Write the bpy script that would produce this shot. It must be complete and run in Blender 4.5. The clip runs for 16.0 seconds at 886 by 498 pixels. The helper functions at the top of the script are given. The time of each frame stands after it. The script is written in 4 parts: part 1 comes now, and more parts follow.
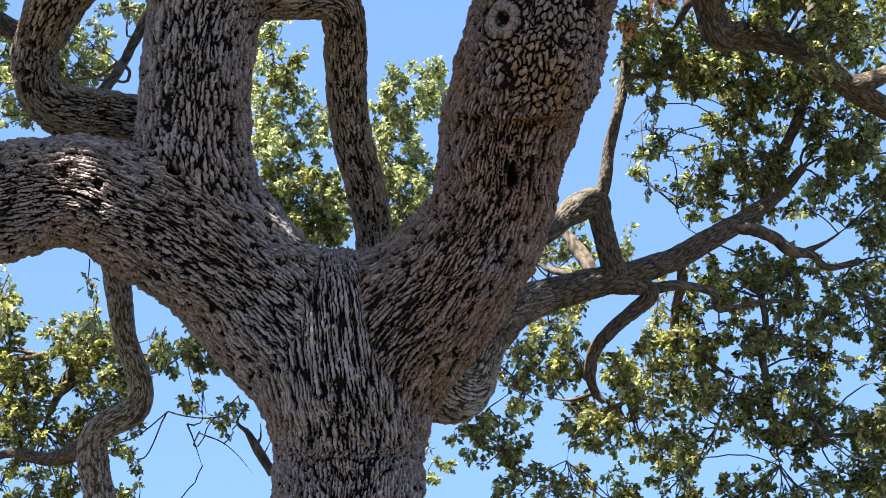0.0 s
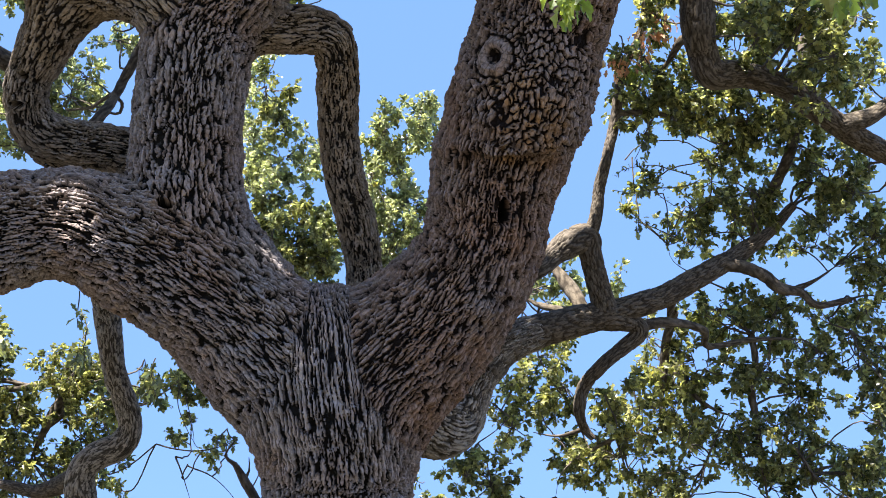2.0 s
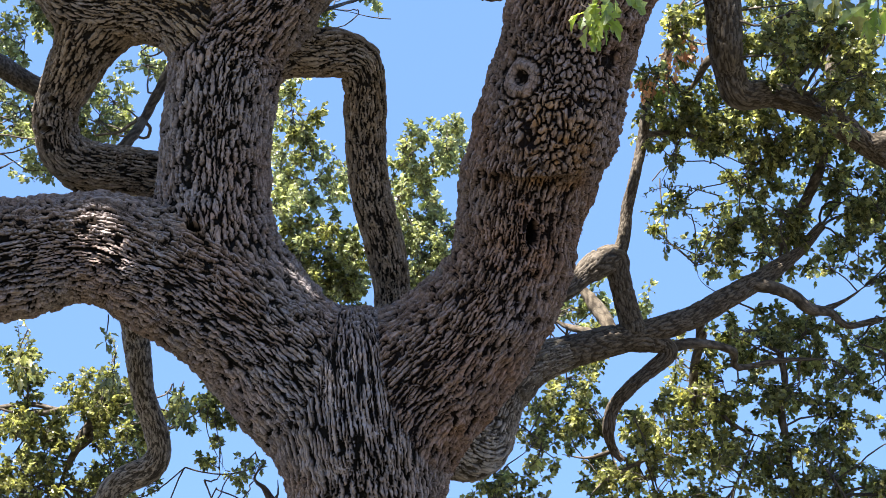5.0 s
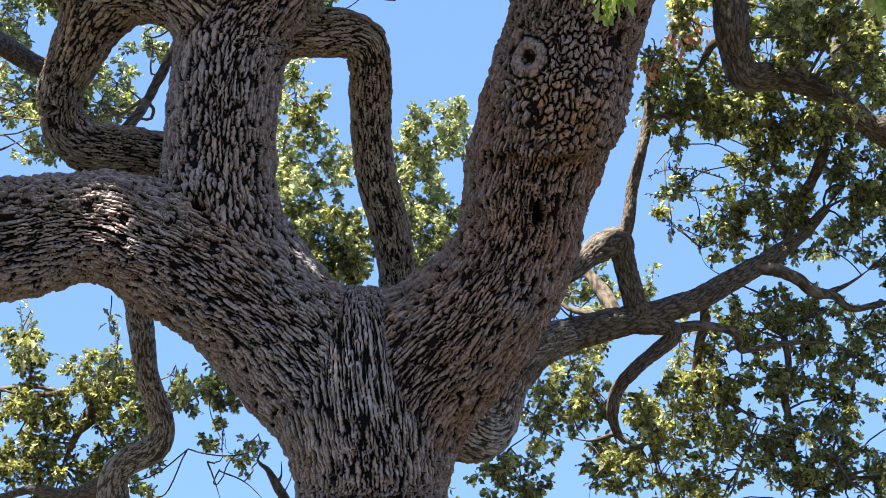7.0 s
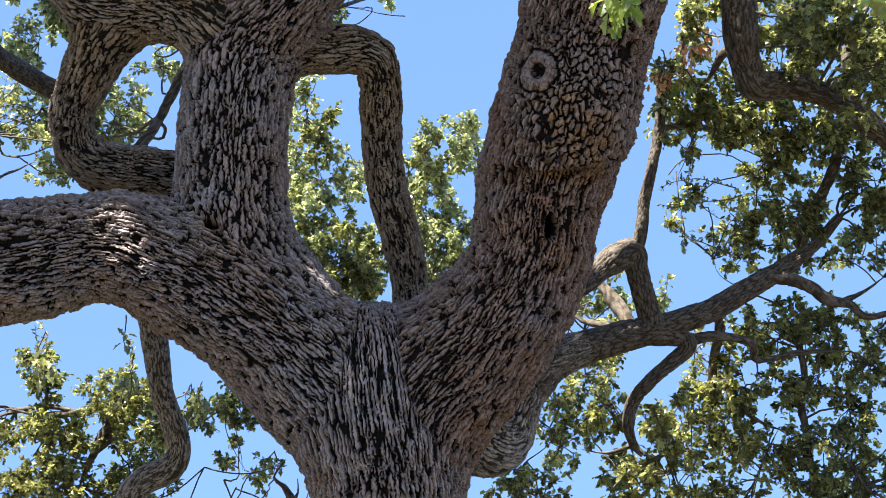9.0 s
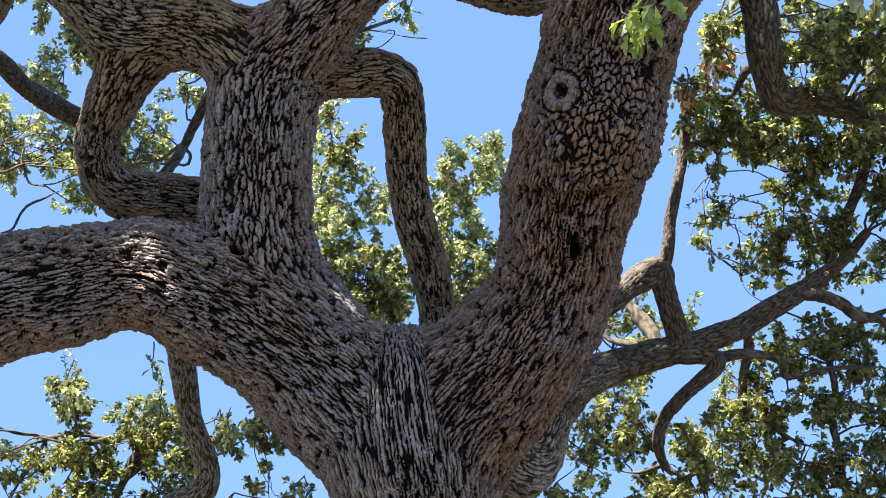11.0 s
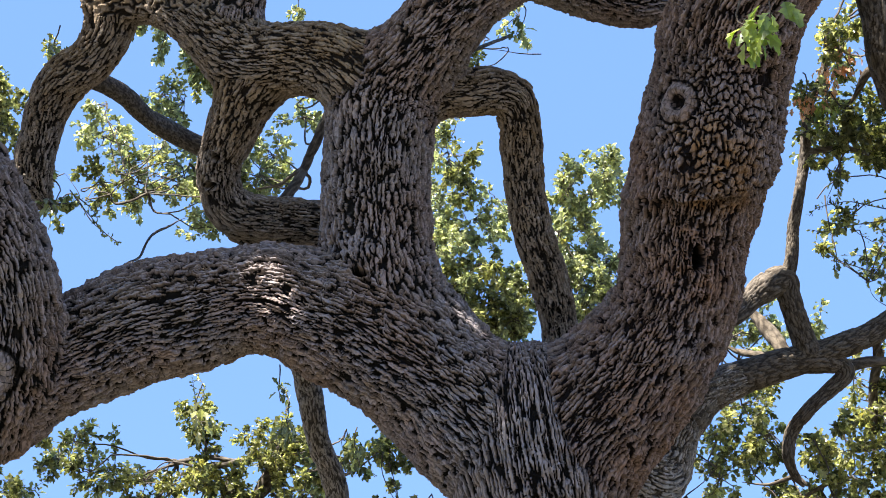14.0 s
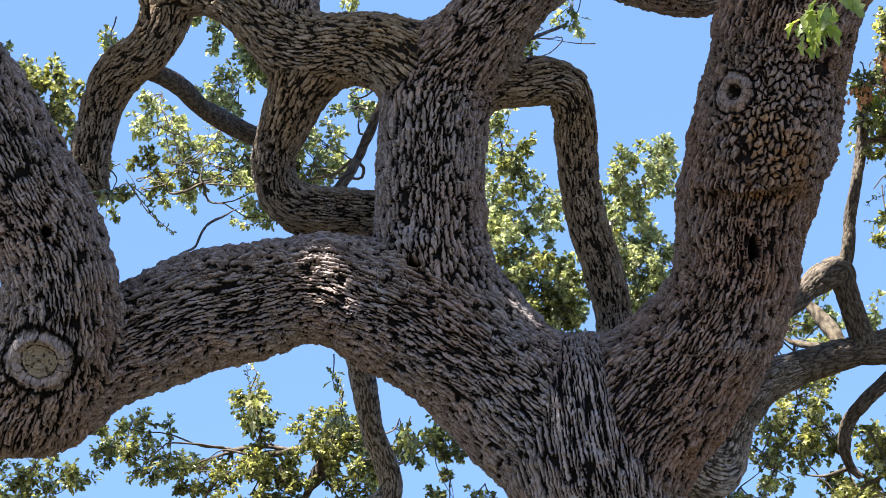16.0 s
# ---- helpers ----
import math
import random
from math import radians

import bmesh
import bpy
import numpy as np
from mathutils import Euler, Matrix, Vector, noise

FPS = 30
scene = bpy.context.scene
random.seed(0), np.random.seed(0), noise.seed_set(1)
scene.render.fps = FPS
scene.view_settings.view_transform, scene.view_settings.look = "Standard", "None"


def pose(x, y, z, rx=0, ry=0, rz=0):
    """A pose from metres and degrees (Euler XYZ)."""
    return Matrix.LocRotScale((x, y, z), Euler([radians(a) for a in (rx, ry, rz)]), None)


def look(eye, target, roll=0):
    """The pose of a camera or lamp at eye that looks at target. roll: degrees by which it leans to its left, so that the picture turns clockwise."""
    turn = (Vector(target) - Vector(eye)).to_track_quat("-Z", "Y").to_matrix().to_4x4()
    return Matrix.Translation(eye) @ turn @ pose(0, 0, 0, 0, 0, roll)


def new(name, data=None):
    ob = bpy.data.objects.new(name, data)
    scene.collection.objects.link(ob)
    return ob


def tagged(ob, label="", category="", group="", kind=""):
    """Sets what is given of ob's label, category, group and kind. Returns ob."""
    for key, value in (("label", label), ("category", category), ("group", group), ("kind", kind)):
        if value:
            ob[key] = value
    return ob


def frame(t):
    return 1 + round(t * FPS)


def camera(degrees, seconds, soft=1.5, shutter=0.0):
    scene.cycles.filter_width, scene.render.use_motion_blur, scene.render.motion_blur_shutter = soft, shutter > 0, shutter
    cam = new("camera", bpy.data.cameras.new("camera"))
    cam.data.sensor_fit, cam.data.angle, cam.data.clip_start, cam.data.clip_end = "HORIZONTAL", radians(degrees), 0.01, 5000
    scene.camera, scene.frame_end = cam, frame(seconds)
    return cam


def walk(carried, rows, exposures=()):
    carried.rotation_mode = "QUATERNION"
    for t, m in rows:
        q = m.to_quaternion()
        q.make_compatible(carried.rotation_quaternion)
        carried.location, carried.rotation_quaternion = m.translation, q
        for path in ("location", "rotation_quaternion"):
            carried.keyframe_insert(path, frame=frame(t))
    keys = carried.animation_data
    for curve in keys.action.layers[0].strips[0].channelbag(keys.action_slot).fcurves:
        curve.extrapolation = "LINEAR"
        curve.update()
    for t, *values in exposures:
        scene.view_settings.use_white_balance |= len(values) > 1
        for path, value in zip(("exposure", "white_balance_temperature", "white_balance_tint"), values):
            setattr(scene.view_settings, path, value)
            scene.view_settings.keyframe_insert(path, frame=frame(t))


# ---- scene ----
cam = camera(30.99, 16.0, soft=0.8)
walk(cam, [
    (0.0, pose(0.089, -0.004, 1.600, 113.126, 0.483, -0.217)),
    (0.5, pose(0.085, -0.009, 1.607, 113.222, 0.304, -0.388)),
    (1.0, pose(0.094, -0.010, 1.616, 113.495, 0.178, -0.523)),
    (1.5, pose(0.103, -0.016, 1.626, 113.847, 0.141, -0.623)),
    (2.0, pose(0.096, -0.026, 1.630, 114.165, 0.146, -0.692)),
    (2.5, pose(0.099, -0.028, 1.628, 114.448, 0.094, -0.583)),
    (3.0, pose(0.090, -0.033, 1.631, 114.718, 0.081, -0.364)),
    (3.5, pose(0.076, -0.034, 1.631, 115.052, 0.136, -0.019)),
    (4.0, pose(0.080, -0.040, 1.649, 115.157, 0.153, 0.385)),
    (6.5, pose(0.034, 0.020, 1.566, 114.740, -0.120, -0.047)),
    (7.0, pose(0.016, 0.016, 1.571, 114.709, -0.021, -0.010)),
    (7.5, pose(0.039, 0.002, 1.596, 114.635, 0.069, 0.389)),
    (8.0, pose(0.050, 0.009, 1.592, 114.780, 0.231, 0.729)),
    (8.5, pose(0.042, 0.013, 1.583, 114.982, 0.407, 0.842)),
    (9.0, pose(0.029, 0.014, 1.577, 115.199, 0.577, 0.862)),
    (11.5, pose(0.052, 0.022, 1.598, 116.108, 1.053, 2.773)),
    (12.0, pose(0.055, 0.015, 1.596, 116.333, 1.072, 3.379)),
    (12.5, pose(0.046, 0.003, 1.595, 116.529, 1.041, 3.963)),
    (13.0, pose(0.048, -0.005, 1.608, 116.555, 0.929, 4.826)),
    (13.5, pose(0.048, -0.001, 1.601, 116.578, 0.813, 5.790)),
    (14.0, pose(0.039, 0.004, 1.600, 116.529, 0.683, 6.799)),
    (14.5, pose(0.039, 0.007, 1.610, 116.312, 0.462, 7.643)),
    (15.0, pose(0.044, 0.005, 1.606, 116.193, 0.183, 8.238)),
    (15.5, pose(0.026, -0.006, 1.612, 116.089, -0.017, 8.373)),
    (16.0, pose(0.015, -0.009, 1.609, 116.109, -0.157, 8.371)),
], [(0.0, 2.0, 6400, 9), (16.0, 2.0, 6400, 9)])

# ---- light ----
SUN_EL, SUN_AZ = 54.0, 212.0  # degrees; azimuth clockwise from +y
world = bpy.data.worlds.new("sky")
scene.world = world
world.use_nodes = True
sky = world.node_tree.nodes.new("ShaderNodeTexSky")
sky.sky_type, sky.sun_disc = "NISHITA", False
sky.sun_elevation, sky.sun_rotation = radians(SUN_EL), radians(SUN_AZ)
sky.altitude, sky.air_density, sky.dust_density, sky.ozone_density = 3200.0, 1.0, 0.0, 0.7
haze = world.node_tree.nodes.new("ShaderNodeMix")  # an even summer blue
haze.data_type = "RGBA"
haze.inputs[0].default_value, haze.inputs[7].default_value = 0.75, (0.94, 1.76, 3.9, 1)
world.node_tree.links.new(sky.outputs[0], haze.inputs[6])
world.node_tree.links.new(haze.outputs[2], world.node_tree.nodes["Background"].inputs[0])
world.node_tree.nodes["Background"].inputs[1].default_value = 0.085
sun = new("sun", bpy.data.lights.new("sun", "SUN"))
sun.data.energy, sun.data.angle, sun.data.color = 5.0, radians(0.53), (1.0, 0.95, 0.87)
SUN_DIR = Vector((math.cos(radians(SUN_EL)) * math.sin(radians(SUN_AZ)), math.cos(radians(SUN_EL)) * math.cos(radians(SUN_AZ)), math.sin(radians(SUN_EL))))
sun.matrix_world = look(SUN_DIR * 60, (0, 0, 0))


# ---- materials ----
def material(name, rough=0.8):
    m = bpy.data.materials.new(name)
    m.use_nodes = True
    nt = m.node_tree
    bsdf = nt.nodes["Principled BSDF"]
    bsdf.inputs["Roughness"].default_value = rough
    return m, nt, bsdf


def node(nt, kind, **inputs):
    n = nt.nodes.new(kind)
    for k, v in inputs.items():
        n.inputs[k.replace("_", " ")].default_value = v
    return n


def ramp(nt, src, stops):
    n = nt.nodes.new("ShaderNodeValToRGB")
    el = n.color_ramp.elements
    while len(el) < len(stops):
        el.new(0.5)
    for e, (p, c) in zip(el, stops):
        e.position, e.color = p, (*c, 1)
    nt.links.new(src, n.inputs[0])
    return n.outputs[0]


def mix(nt, kind, fac, a, b):
    n = nt.nodes.new("ShaderNodeMix")
    n.data_type, n.blend_type = "RGBA", kind
    for sock, v in ((n.inputs[0], fac), (n.inputs[6], a), (n.inputs[7], b)):
        if isinstance(v, (int, float)):
            sock.default_value = v
        elif isinstance(v, tuple):
            sock.default_value = (*v, 1)
        else:
            nt.links.new(v, sock)
    return n.outputs[2]


def bark_material(name, plate, furrow, warm, cracks=0.5, stain=False):
    """Oak bark: grey weathered plates, brown furrows darkened with painted shade, lichen and rusty stains."""
    m, nt, bsdf = material(name, 0.9)
    bsdf.inputs["Specular IOR Level"].default_value = 0.25
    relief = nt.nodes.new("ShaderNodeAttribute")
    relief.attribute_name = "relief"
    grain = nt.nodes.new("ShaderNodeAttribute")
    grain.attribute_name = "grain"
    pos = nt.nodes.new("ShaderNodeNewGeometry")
    # the furrow end of the ramp also carries the shade between ridges
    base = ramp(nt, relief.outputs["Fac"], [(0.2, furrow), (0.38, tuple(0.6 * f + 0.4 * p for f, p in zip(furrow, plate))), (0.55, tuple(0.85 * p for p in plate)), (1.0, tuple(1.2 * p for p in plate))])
    big = node(nt, "ShaderNodeTexNoise", Scale=1.6, Detail=4.0, Roughness=0.6)
    nt.links.new(pos.outputs["Position"], big.inputs["Vector"])
    base = mix(nt, "MIX", ramp(nt, big.outputs["Fac"], [(0.42, (0, 0, 0)), (0.68, (0.75, 0.75, 0.75))]), base, mix(nt, "MULTIPLY", 1.0, base, warm))
    mid = node(nt, "ShaderNodeTexNoise", Scale=28.0, Detail=5.0, Roughness=0.7)
    nt.links.new(grain.outputs["Vector"], mid.inputs["Vector"])
    base = mix(nt, "MULTIPLY", 0.85, base, ramp(nt, mid.outputs["Fac"], [(0.28, (0.5, 0.48, 0.46)), (0.5, (1, 1, 1)), (0.74, (1.35, 1.35, 1.38))]))
    spot = node(nt, "ShaderNodeTexNoise", Scale=9.0, Detail=6.0, Roughness=0.75)
    nt.links.new(pos.outputs["Position"], spot.inputs["Vector"])
    base = mix(nt, "MIX", ramp(nt, spot.outputs["Fac"], [(0.6, (0, 0, 0)), (0.72, (0.3, 0.3, 0.3))]), base, (0.38, 0.38, 0.35))
    # thin cracks that break the ridges up
    wob = node(nt, "ShaderNodeTexNoise", Scale=38.0, Detail=3.0)
    nt.links.new(grain.outputs["Vector"], wob.inputs["Vector"])
    spread = nt.nodes.new("ShaderNodeVectorMath")
    spread.operation = "MULTIPLY_ADD"
    nt.links.new(wob.outputs["Color"], spread.inputs[0])
    spread.inputs[1].default_value = (0.016, 0.016, 0.03)
    nt.links.new(grain.outputs["Vector"], spread.inputs[2])
    squeeze = nt.nodes.new("ShaderNodeVectorMath")
    squeeze.operation = "MULTIPLY"
    nt.links.new(spread.outputs[0], squeeze.inputs[0])
    squeeze.inputs[1].default_value = (46.0, 46.0, 15.0)
    cell = node(nt, "ShaderNodeTexVoronoi", Scale=1.0)
    cell.feature = "DISTANCE_TO_EDGE"
    nt.links.new(squeeze.outputs[0], cell.inputs["Vector"])
    base = mix(nt, "MULTIPLY", cracks, base, ramp(nt, cell.outputs["Distance"], [(0.02, (0.12, 0.1, 0.09)), (0.13, (1, 1, 1))]))
    if stain:
        rust = nt.nodes.new("ShaderNodeAttribute")
        rust.attribute_name = "stain"
        base = mix(nt, "MIX", rust.outputs["Fac"], base, mix(nt, "MULTIPLY", 1.0, base, (1.25, 0.92, 0.45)))
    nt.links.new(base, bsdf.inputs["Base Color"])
    fine = node(nt, "ShaderNodeTexNoise", Scale=90.0, Detail=6.0, Roughness=0.7)
    nt.links.new(grain.outputs["Vector"], fine.inputs["Vector"])
    bump = node(nt, "ShaderNodeBump", Strength=0.6, Distance=0.006)
    nt.links.new(fine.outputs["Fac"], bump.inputs["Height"])
    nt.links.new(bump.outputs[0], bsdf.inputs["Normal"])
    return m


# first three: furrow brown taken near black, for the shade down in them
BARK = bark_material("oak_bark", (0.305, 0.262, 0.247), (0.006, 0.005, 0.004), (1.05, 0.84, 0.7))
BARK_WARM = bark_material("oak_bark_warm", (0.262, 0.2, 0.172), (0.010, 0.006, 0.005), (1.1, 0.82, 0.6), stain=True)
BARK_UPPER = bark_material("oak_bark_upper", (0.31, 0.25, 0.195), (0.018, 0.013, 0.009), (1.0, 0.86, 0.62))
# paler bark for two limbs; sunlight that misses them is in its colour
BARK_PALE_LIT = bark_material("oak_bark_pale_lit", (0.36, 0.32, 0.28), (0.09, 0.077, 0.065), (0.9, 0.84, 0.74), 0.5)
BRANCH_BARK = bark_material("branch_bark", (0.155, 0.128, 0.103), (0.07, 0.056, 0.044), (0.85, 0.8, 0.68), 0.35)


def leaf_material(name, dark, light, gloss):
    m, nt, bsdf = material(name, gloss)
    geo = nt.nodes.new("ShaderNodeNewGeometry")
    info = nt.nodes.new("ShaderNodeObjectInfo")
    add = nt.nodes.new("ShaderNodeMath")
    add.operation = "ADD"
    nt.links.new(geo.outputs["Random Per Island"], add.inputs[0])
    nt.links.new(info.outputs["Random"], add.inputs[1])
    wrap = nt.nodes.new("ShaderNodeMath")
    wrap.operation = "FRACT"
    nt.links.new(add.outputs[0], wrap.inputs[0])
    # the 1.45 step paints sun glints into the colour of some leaves
    col = ramp(nt, wrap.outputs[0], [(0.0, dark), (0.55, tuple(0.5 * (a + b) for a, b in zip(dark, light))), (0.8, light), (0.93, tuple(1.45 * c for c in light)), (1.0, (0.24, 0.2, 0.06))])
    n = node(nt, "ShaderNodeTexNoise", Scale=40.0, Detail=3.0)
    nt.links.new(geo.outputs["Position"], n.inputs["Vector"])
    col = mix(nt, "MULTIPLY", 0.7, col, ramp(nt, n.outputs["Fac"], [(0.3, (0.65, 0.65, 0.65)), (0.7, (1.25, 1.25, 1.1))]))
    nt.links.new(col, bsdf.inputs["Base Color"])
    bsdf.inputs["Specular IOR Level"].default_value = 0.85
    trans = nt.nodes.new("ShaderNodeBsdfTranslucent")
    nt.links.new(mix(nt, "MULTIPLY", 1.0, col, (2.25, 2.4, 1.5)), trans.inputs["Color"])
    both = nt.nodes.new("ShaderNodeMixShader")
    both.inputs[0].default_value = 0.45
    nt.links.new(bsdf.outputs[0], both.inputs[1])
    nt.links.new(trans.outputs[0], both.inputs[2])
    nt.links.new(both.outputs[0], nt.nodes["Material Output"].inputs["Surface"])
    return m


LEAF = leaf_material("oak_leaf", (0.04, 0.046, 0.018), (0.3, 0.285, 0.13), 0.25)
# paler copy of LEAF; sun on the leaves behind the fork is in its colour
LEAF_PALE_LIT = leaf_material("oak_leaf_pale_lit", (0.09, 0.098, 0.05), (0.38, 0.38, 0.25), 0.23)
LEAF_FRESH = leaf_material("oak_leaf_fresh", (0.12, 0.16, 0.022), (0.23, 0.26, 0.05), 0.45)
LEAF_DRY = leaf_material("oak_leaf_dry", (0.4, 0.15, 0.07), (0.58, 0.3, 0.2), 0.6)

ground_mat, gnt, gb = material("dry_ground", 0.95)
gn = node(gnt, "ShaderNodeTexNoise", Scale=0.8, Detail=8.0)
gg = gnt.nodes.new("ShaderNodeNewGeometry")
gnt.links.new(gg.outputs["Position"], gn.inputs["Vector"])
gnt.links.new(ramp(gnt, gn.outputs["Fac"], [(0.3, (0.035, 0.03, 0.018)), (0.7, (0.085, 0.072, 0.04))]), gb.inputs["Base Color"])


# ---- mesh helpers ----
def mesh_object(name, verts, faces, mat, parent=None, smooth=True, attrs=()):
    """Links a mesh from arrays of vertices and of triangles or quads."""
    me = bpy.data.meshes.new(name)
    verts, faces = np.asarray(verts, np.float32), np.asarray(faces, np.int32)
    me.vertices.add(len(verts))
    me.vertices.foreach_set("co", verts.ravel())
    me.loops.add(faces.size)
    me.loops.foreach_set("vertex_index", faces.ravel())
    me.polygons.add(len(faces))
    me.polygons.foreach_set("loop_start", np.arange(len(faces), dtype=np.int32) * faces.shape[1])
    me.polygons.foreach_set("use_smooth", np.full(len(faces), smooth))
    for key, kind, field, data in attrs:
        me.attributes.new(key, kind, "POINT").data.foreach_set(field, np.asarray(data, np.float32).ravel())
    me.materials.append(mat)
    me.update(calc_edges=True)
    ob = new(name, me)
    ob.parent = parent
    return ob


def hash3(i, j, k, seed):
    h = (i * 73856093) ^ (j * 19349663) ^ (k * 83492791) ^ (seed * 2654435)
    h = (h ^ (h >> 13)) * 1274126177
    return ((h ^ (h >> 16)) & 0xFFFFF) / float(0xFFFFF)


def worley(u, v, period, seed):
    """Nearest and second nearest feature distance of a jittered grid that closes after period columns, and a number of the nearest cell."""
    cu, cv = np.floor(u).astype(np.int64), np.floor(v).astype(np.int64)
    f1, f2, own = np.full(len(u), 9.0), np.full(len(u), 9.0), np.zeros(len(u))
    for a in (-1, 0, 1):
        for b in (-1, 0, 1):
            i, j = cu + a, cv + b
            hx = hash3(i % period, j, 7 * j, seed)
            hy = (hx * 971.13) % 1.0
            dist = (i + hx - u) ** 2 + (j + hy - v) ** 2
            first = dist < f1
            f2 = np.where(first, f1, np.minimum(f2, dist))
            own = np.where(first, (hx * 331.7) % 1.0, own)
            f1 = np.where(first, dist, f1)
    return np.sqrt(f1), np.sqrt(f2), own


def value_noise(q, seed):
    c = np.floor(q).astype(np.int64)
    t = q - c
    t = t * t * (3 - 2 * t)
    out = np.zeros(len(q))
    for a in (0, 1):
        for b in (0, 1):
            for d in (0, 1):
                w = (t[:, 0] if a else 1 - t[:, 0]) * (t[:, 1] if b else 1 - t[:, 1]) * (t[:, 2] if d else 1 - t[:, 2])
                out += w * hash3(c[:, 0] + a, c[:, 1] + b, c[:, 2] + d, seed)
    return out * 2 - 1


def spline(points, step):
    """A smooth line through (x, y, z, radius) points, at even steps."""
    p = np.array(points, float)
    p = np.vstack([2 * p[0] - p[1], p, 2 * p[-1] - p[-2]])
    out = []
    for a, b, c, d in zip(p[:-3], p[1:-2], p[2:-1], p[3:]):
        n = max(2, int(np.linalg.norm((c - b)[:3]) / step))
        t = np.arange(n)[:, None] / n
        out.append(0.5 * (2 * b + (c - a) * t + (2 * a - 5 * b + 4 * c - d) * t * t + (3 * b - a - 3 * c + d) * t**3))
    out = np.vstack(out + [p[-2:-1]])
    out[:, 3] = np.maximum(out[:, 3], 0.003)
    return out


def frames(line):
    """Arc length, and two vectors across the line that do not twist."""
    xyz = line[:, :3]
    tan = np.gradient(xyz, axis=0)
    tan /= np.linalg.norm(tan, axis=1, keepdims=True)
    side = np.cross(tan[0], (0.31, 0.9, 0.2))
    sides = []
    for t in tan:
        side = side - t * (side @ t)
        side /= np.linalg.norm(side)
        sides.append(side)
    sides = np.array(sides)
    arc = np.r_[0, np.cumsum(np.linalg.norm(np.diff(xyz, axis=0), axis=1))]
    return arc, sides, np.cross(tan, sides)


def gradient_noise(q, seed):
    c = np.floor(q).astype(np.int64)
    t = q - c
    w = t * t * t * (t * (t * 6 - 15) + 10)
    out = np.zeros(len(q))
    for a in (0, 1):
        for b in (0, 1):
            for d in (0, 1):
                h = hash3(c[:, 0] + a, c[:, 1] + b, c[:, 2] + d, seed)
                turn, z = h * 6.2832 * 57.0, (h * 419.3) % 1.0 * 2 - 1
                flat = np.sqrt(1 - z * z)
                dot = (t[:, 0] - a) * np.cos(turn) * flat + (t[:, 1] - b) * np.sin(turn) * flat + (t[:, 2] - d) * z
                out += dot * (w[:, 0] if a else 1 - w[:, 0]) * (w[:, 1] if b else 1 - w[:, 1]) * (w[:, 2] if d else 1 - w[:, 2])
    return out


def bark(grain, cell, stretch, seed, girth):
    """Height of the bark, 0 in a furrow and about 1 on a ridge, for places (across, across, along) in metres on a stem of that mean radius."""
    shifted = grain + 0.37 * seed
    wide = shifted * (8, 8, 5)
    wx, wy = value_noise(wide, seed + 1), value_noise(wide, seed + 2)
    fine = gradient_noise(shifted / (0.3 * cell, 0.3 * cell, 0.55 * cell), seed + 6)
    kink = gradient_noise(shifted / (0.85 * cell, 0.85 * cell, 1.3 * cell), seed + 8)
    kink2 = gradient_noise(shifted / (0.85 * cell, 0.85 * cell, 1.3 * cell) + 17.0, seed + 8)
    period = max(4, int(round(6.2832 * girth / cell)))
    u = np.arctan2(grain[:, 1], grain[:, 0]) / 6.2832 * period + (0.016 * wx) / cell + 0.62 * kink
    v = (grain[:, 2] + 0.03 * wy) / (cell * stretch) + 0.16 * kink2 + 0.1 * fine + 0.55 * value_noise(shifted / (2.2 * cell, 2.2 * cell, 3 * cell * stretch), seed + 3)
    near, next_near, own = worley(u, v, period, seed)
    plate = gradient_noise(shifted / (1.3 * cell, 1.3 * cell, 0.5 * cell * stretch), seed + 9)
    gap = next_near - near + 0.12 * fine + 0.05 * plate
    e = np.clip((gap - 0.14) / 0.10, 0, 1)
    e = e * e * (3 - 2 * e)
    return np.clip(e * (0.70 + 0.36 * own + 0.22 * fine + 0.25 * plate), 0, 1.4)


# ---- setting ----
s = 2500.0
ground = mesh_object("ground", [(-s, -s, 0), (s, -s, 0), (s, s, 0), (-s, s, 0)], [(0, 1, 2, 3)], ground_mat)
tagged(ground, "dry brown earth and grass under the oak", "ground", kind="structure")

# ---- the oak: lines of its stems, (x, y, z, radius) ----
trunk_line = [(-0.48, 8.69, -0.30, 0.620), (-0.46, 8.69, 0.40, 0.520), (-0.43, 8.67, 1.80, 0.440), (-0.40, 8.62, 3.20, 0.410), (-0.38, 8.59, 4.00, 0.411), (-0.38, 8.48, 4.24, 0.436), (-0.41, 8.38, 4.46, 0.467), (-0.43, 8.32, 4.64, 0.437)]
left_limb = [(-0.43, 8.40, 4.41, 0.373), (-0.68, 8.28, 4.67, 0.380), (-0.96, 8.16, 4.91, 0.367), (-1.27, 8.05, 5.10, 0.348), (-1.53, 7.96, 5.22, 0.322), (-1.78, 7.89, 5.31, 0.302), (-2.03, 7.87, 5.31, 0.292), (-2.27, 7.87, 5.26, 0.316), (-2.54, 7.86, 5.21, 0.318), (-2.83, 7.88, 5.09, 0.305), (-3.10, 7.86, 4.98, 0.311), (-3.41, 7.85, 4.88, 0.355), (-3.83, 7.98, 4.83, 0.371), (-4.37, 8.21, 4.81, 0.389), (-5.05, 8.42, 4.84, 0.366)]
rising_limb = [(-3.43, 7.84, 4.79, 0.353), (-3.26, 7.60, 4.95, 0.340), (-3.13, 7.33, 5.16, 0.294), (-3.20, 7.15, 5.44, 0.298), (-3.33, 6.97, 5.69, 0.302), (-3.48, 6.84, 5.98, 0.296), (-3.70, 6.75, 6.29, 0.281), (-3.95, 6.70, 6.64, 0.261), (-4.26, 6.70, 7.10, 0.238)]
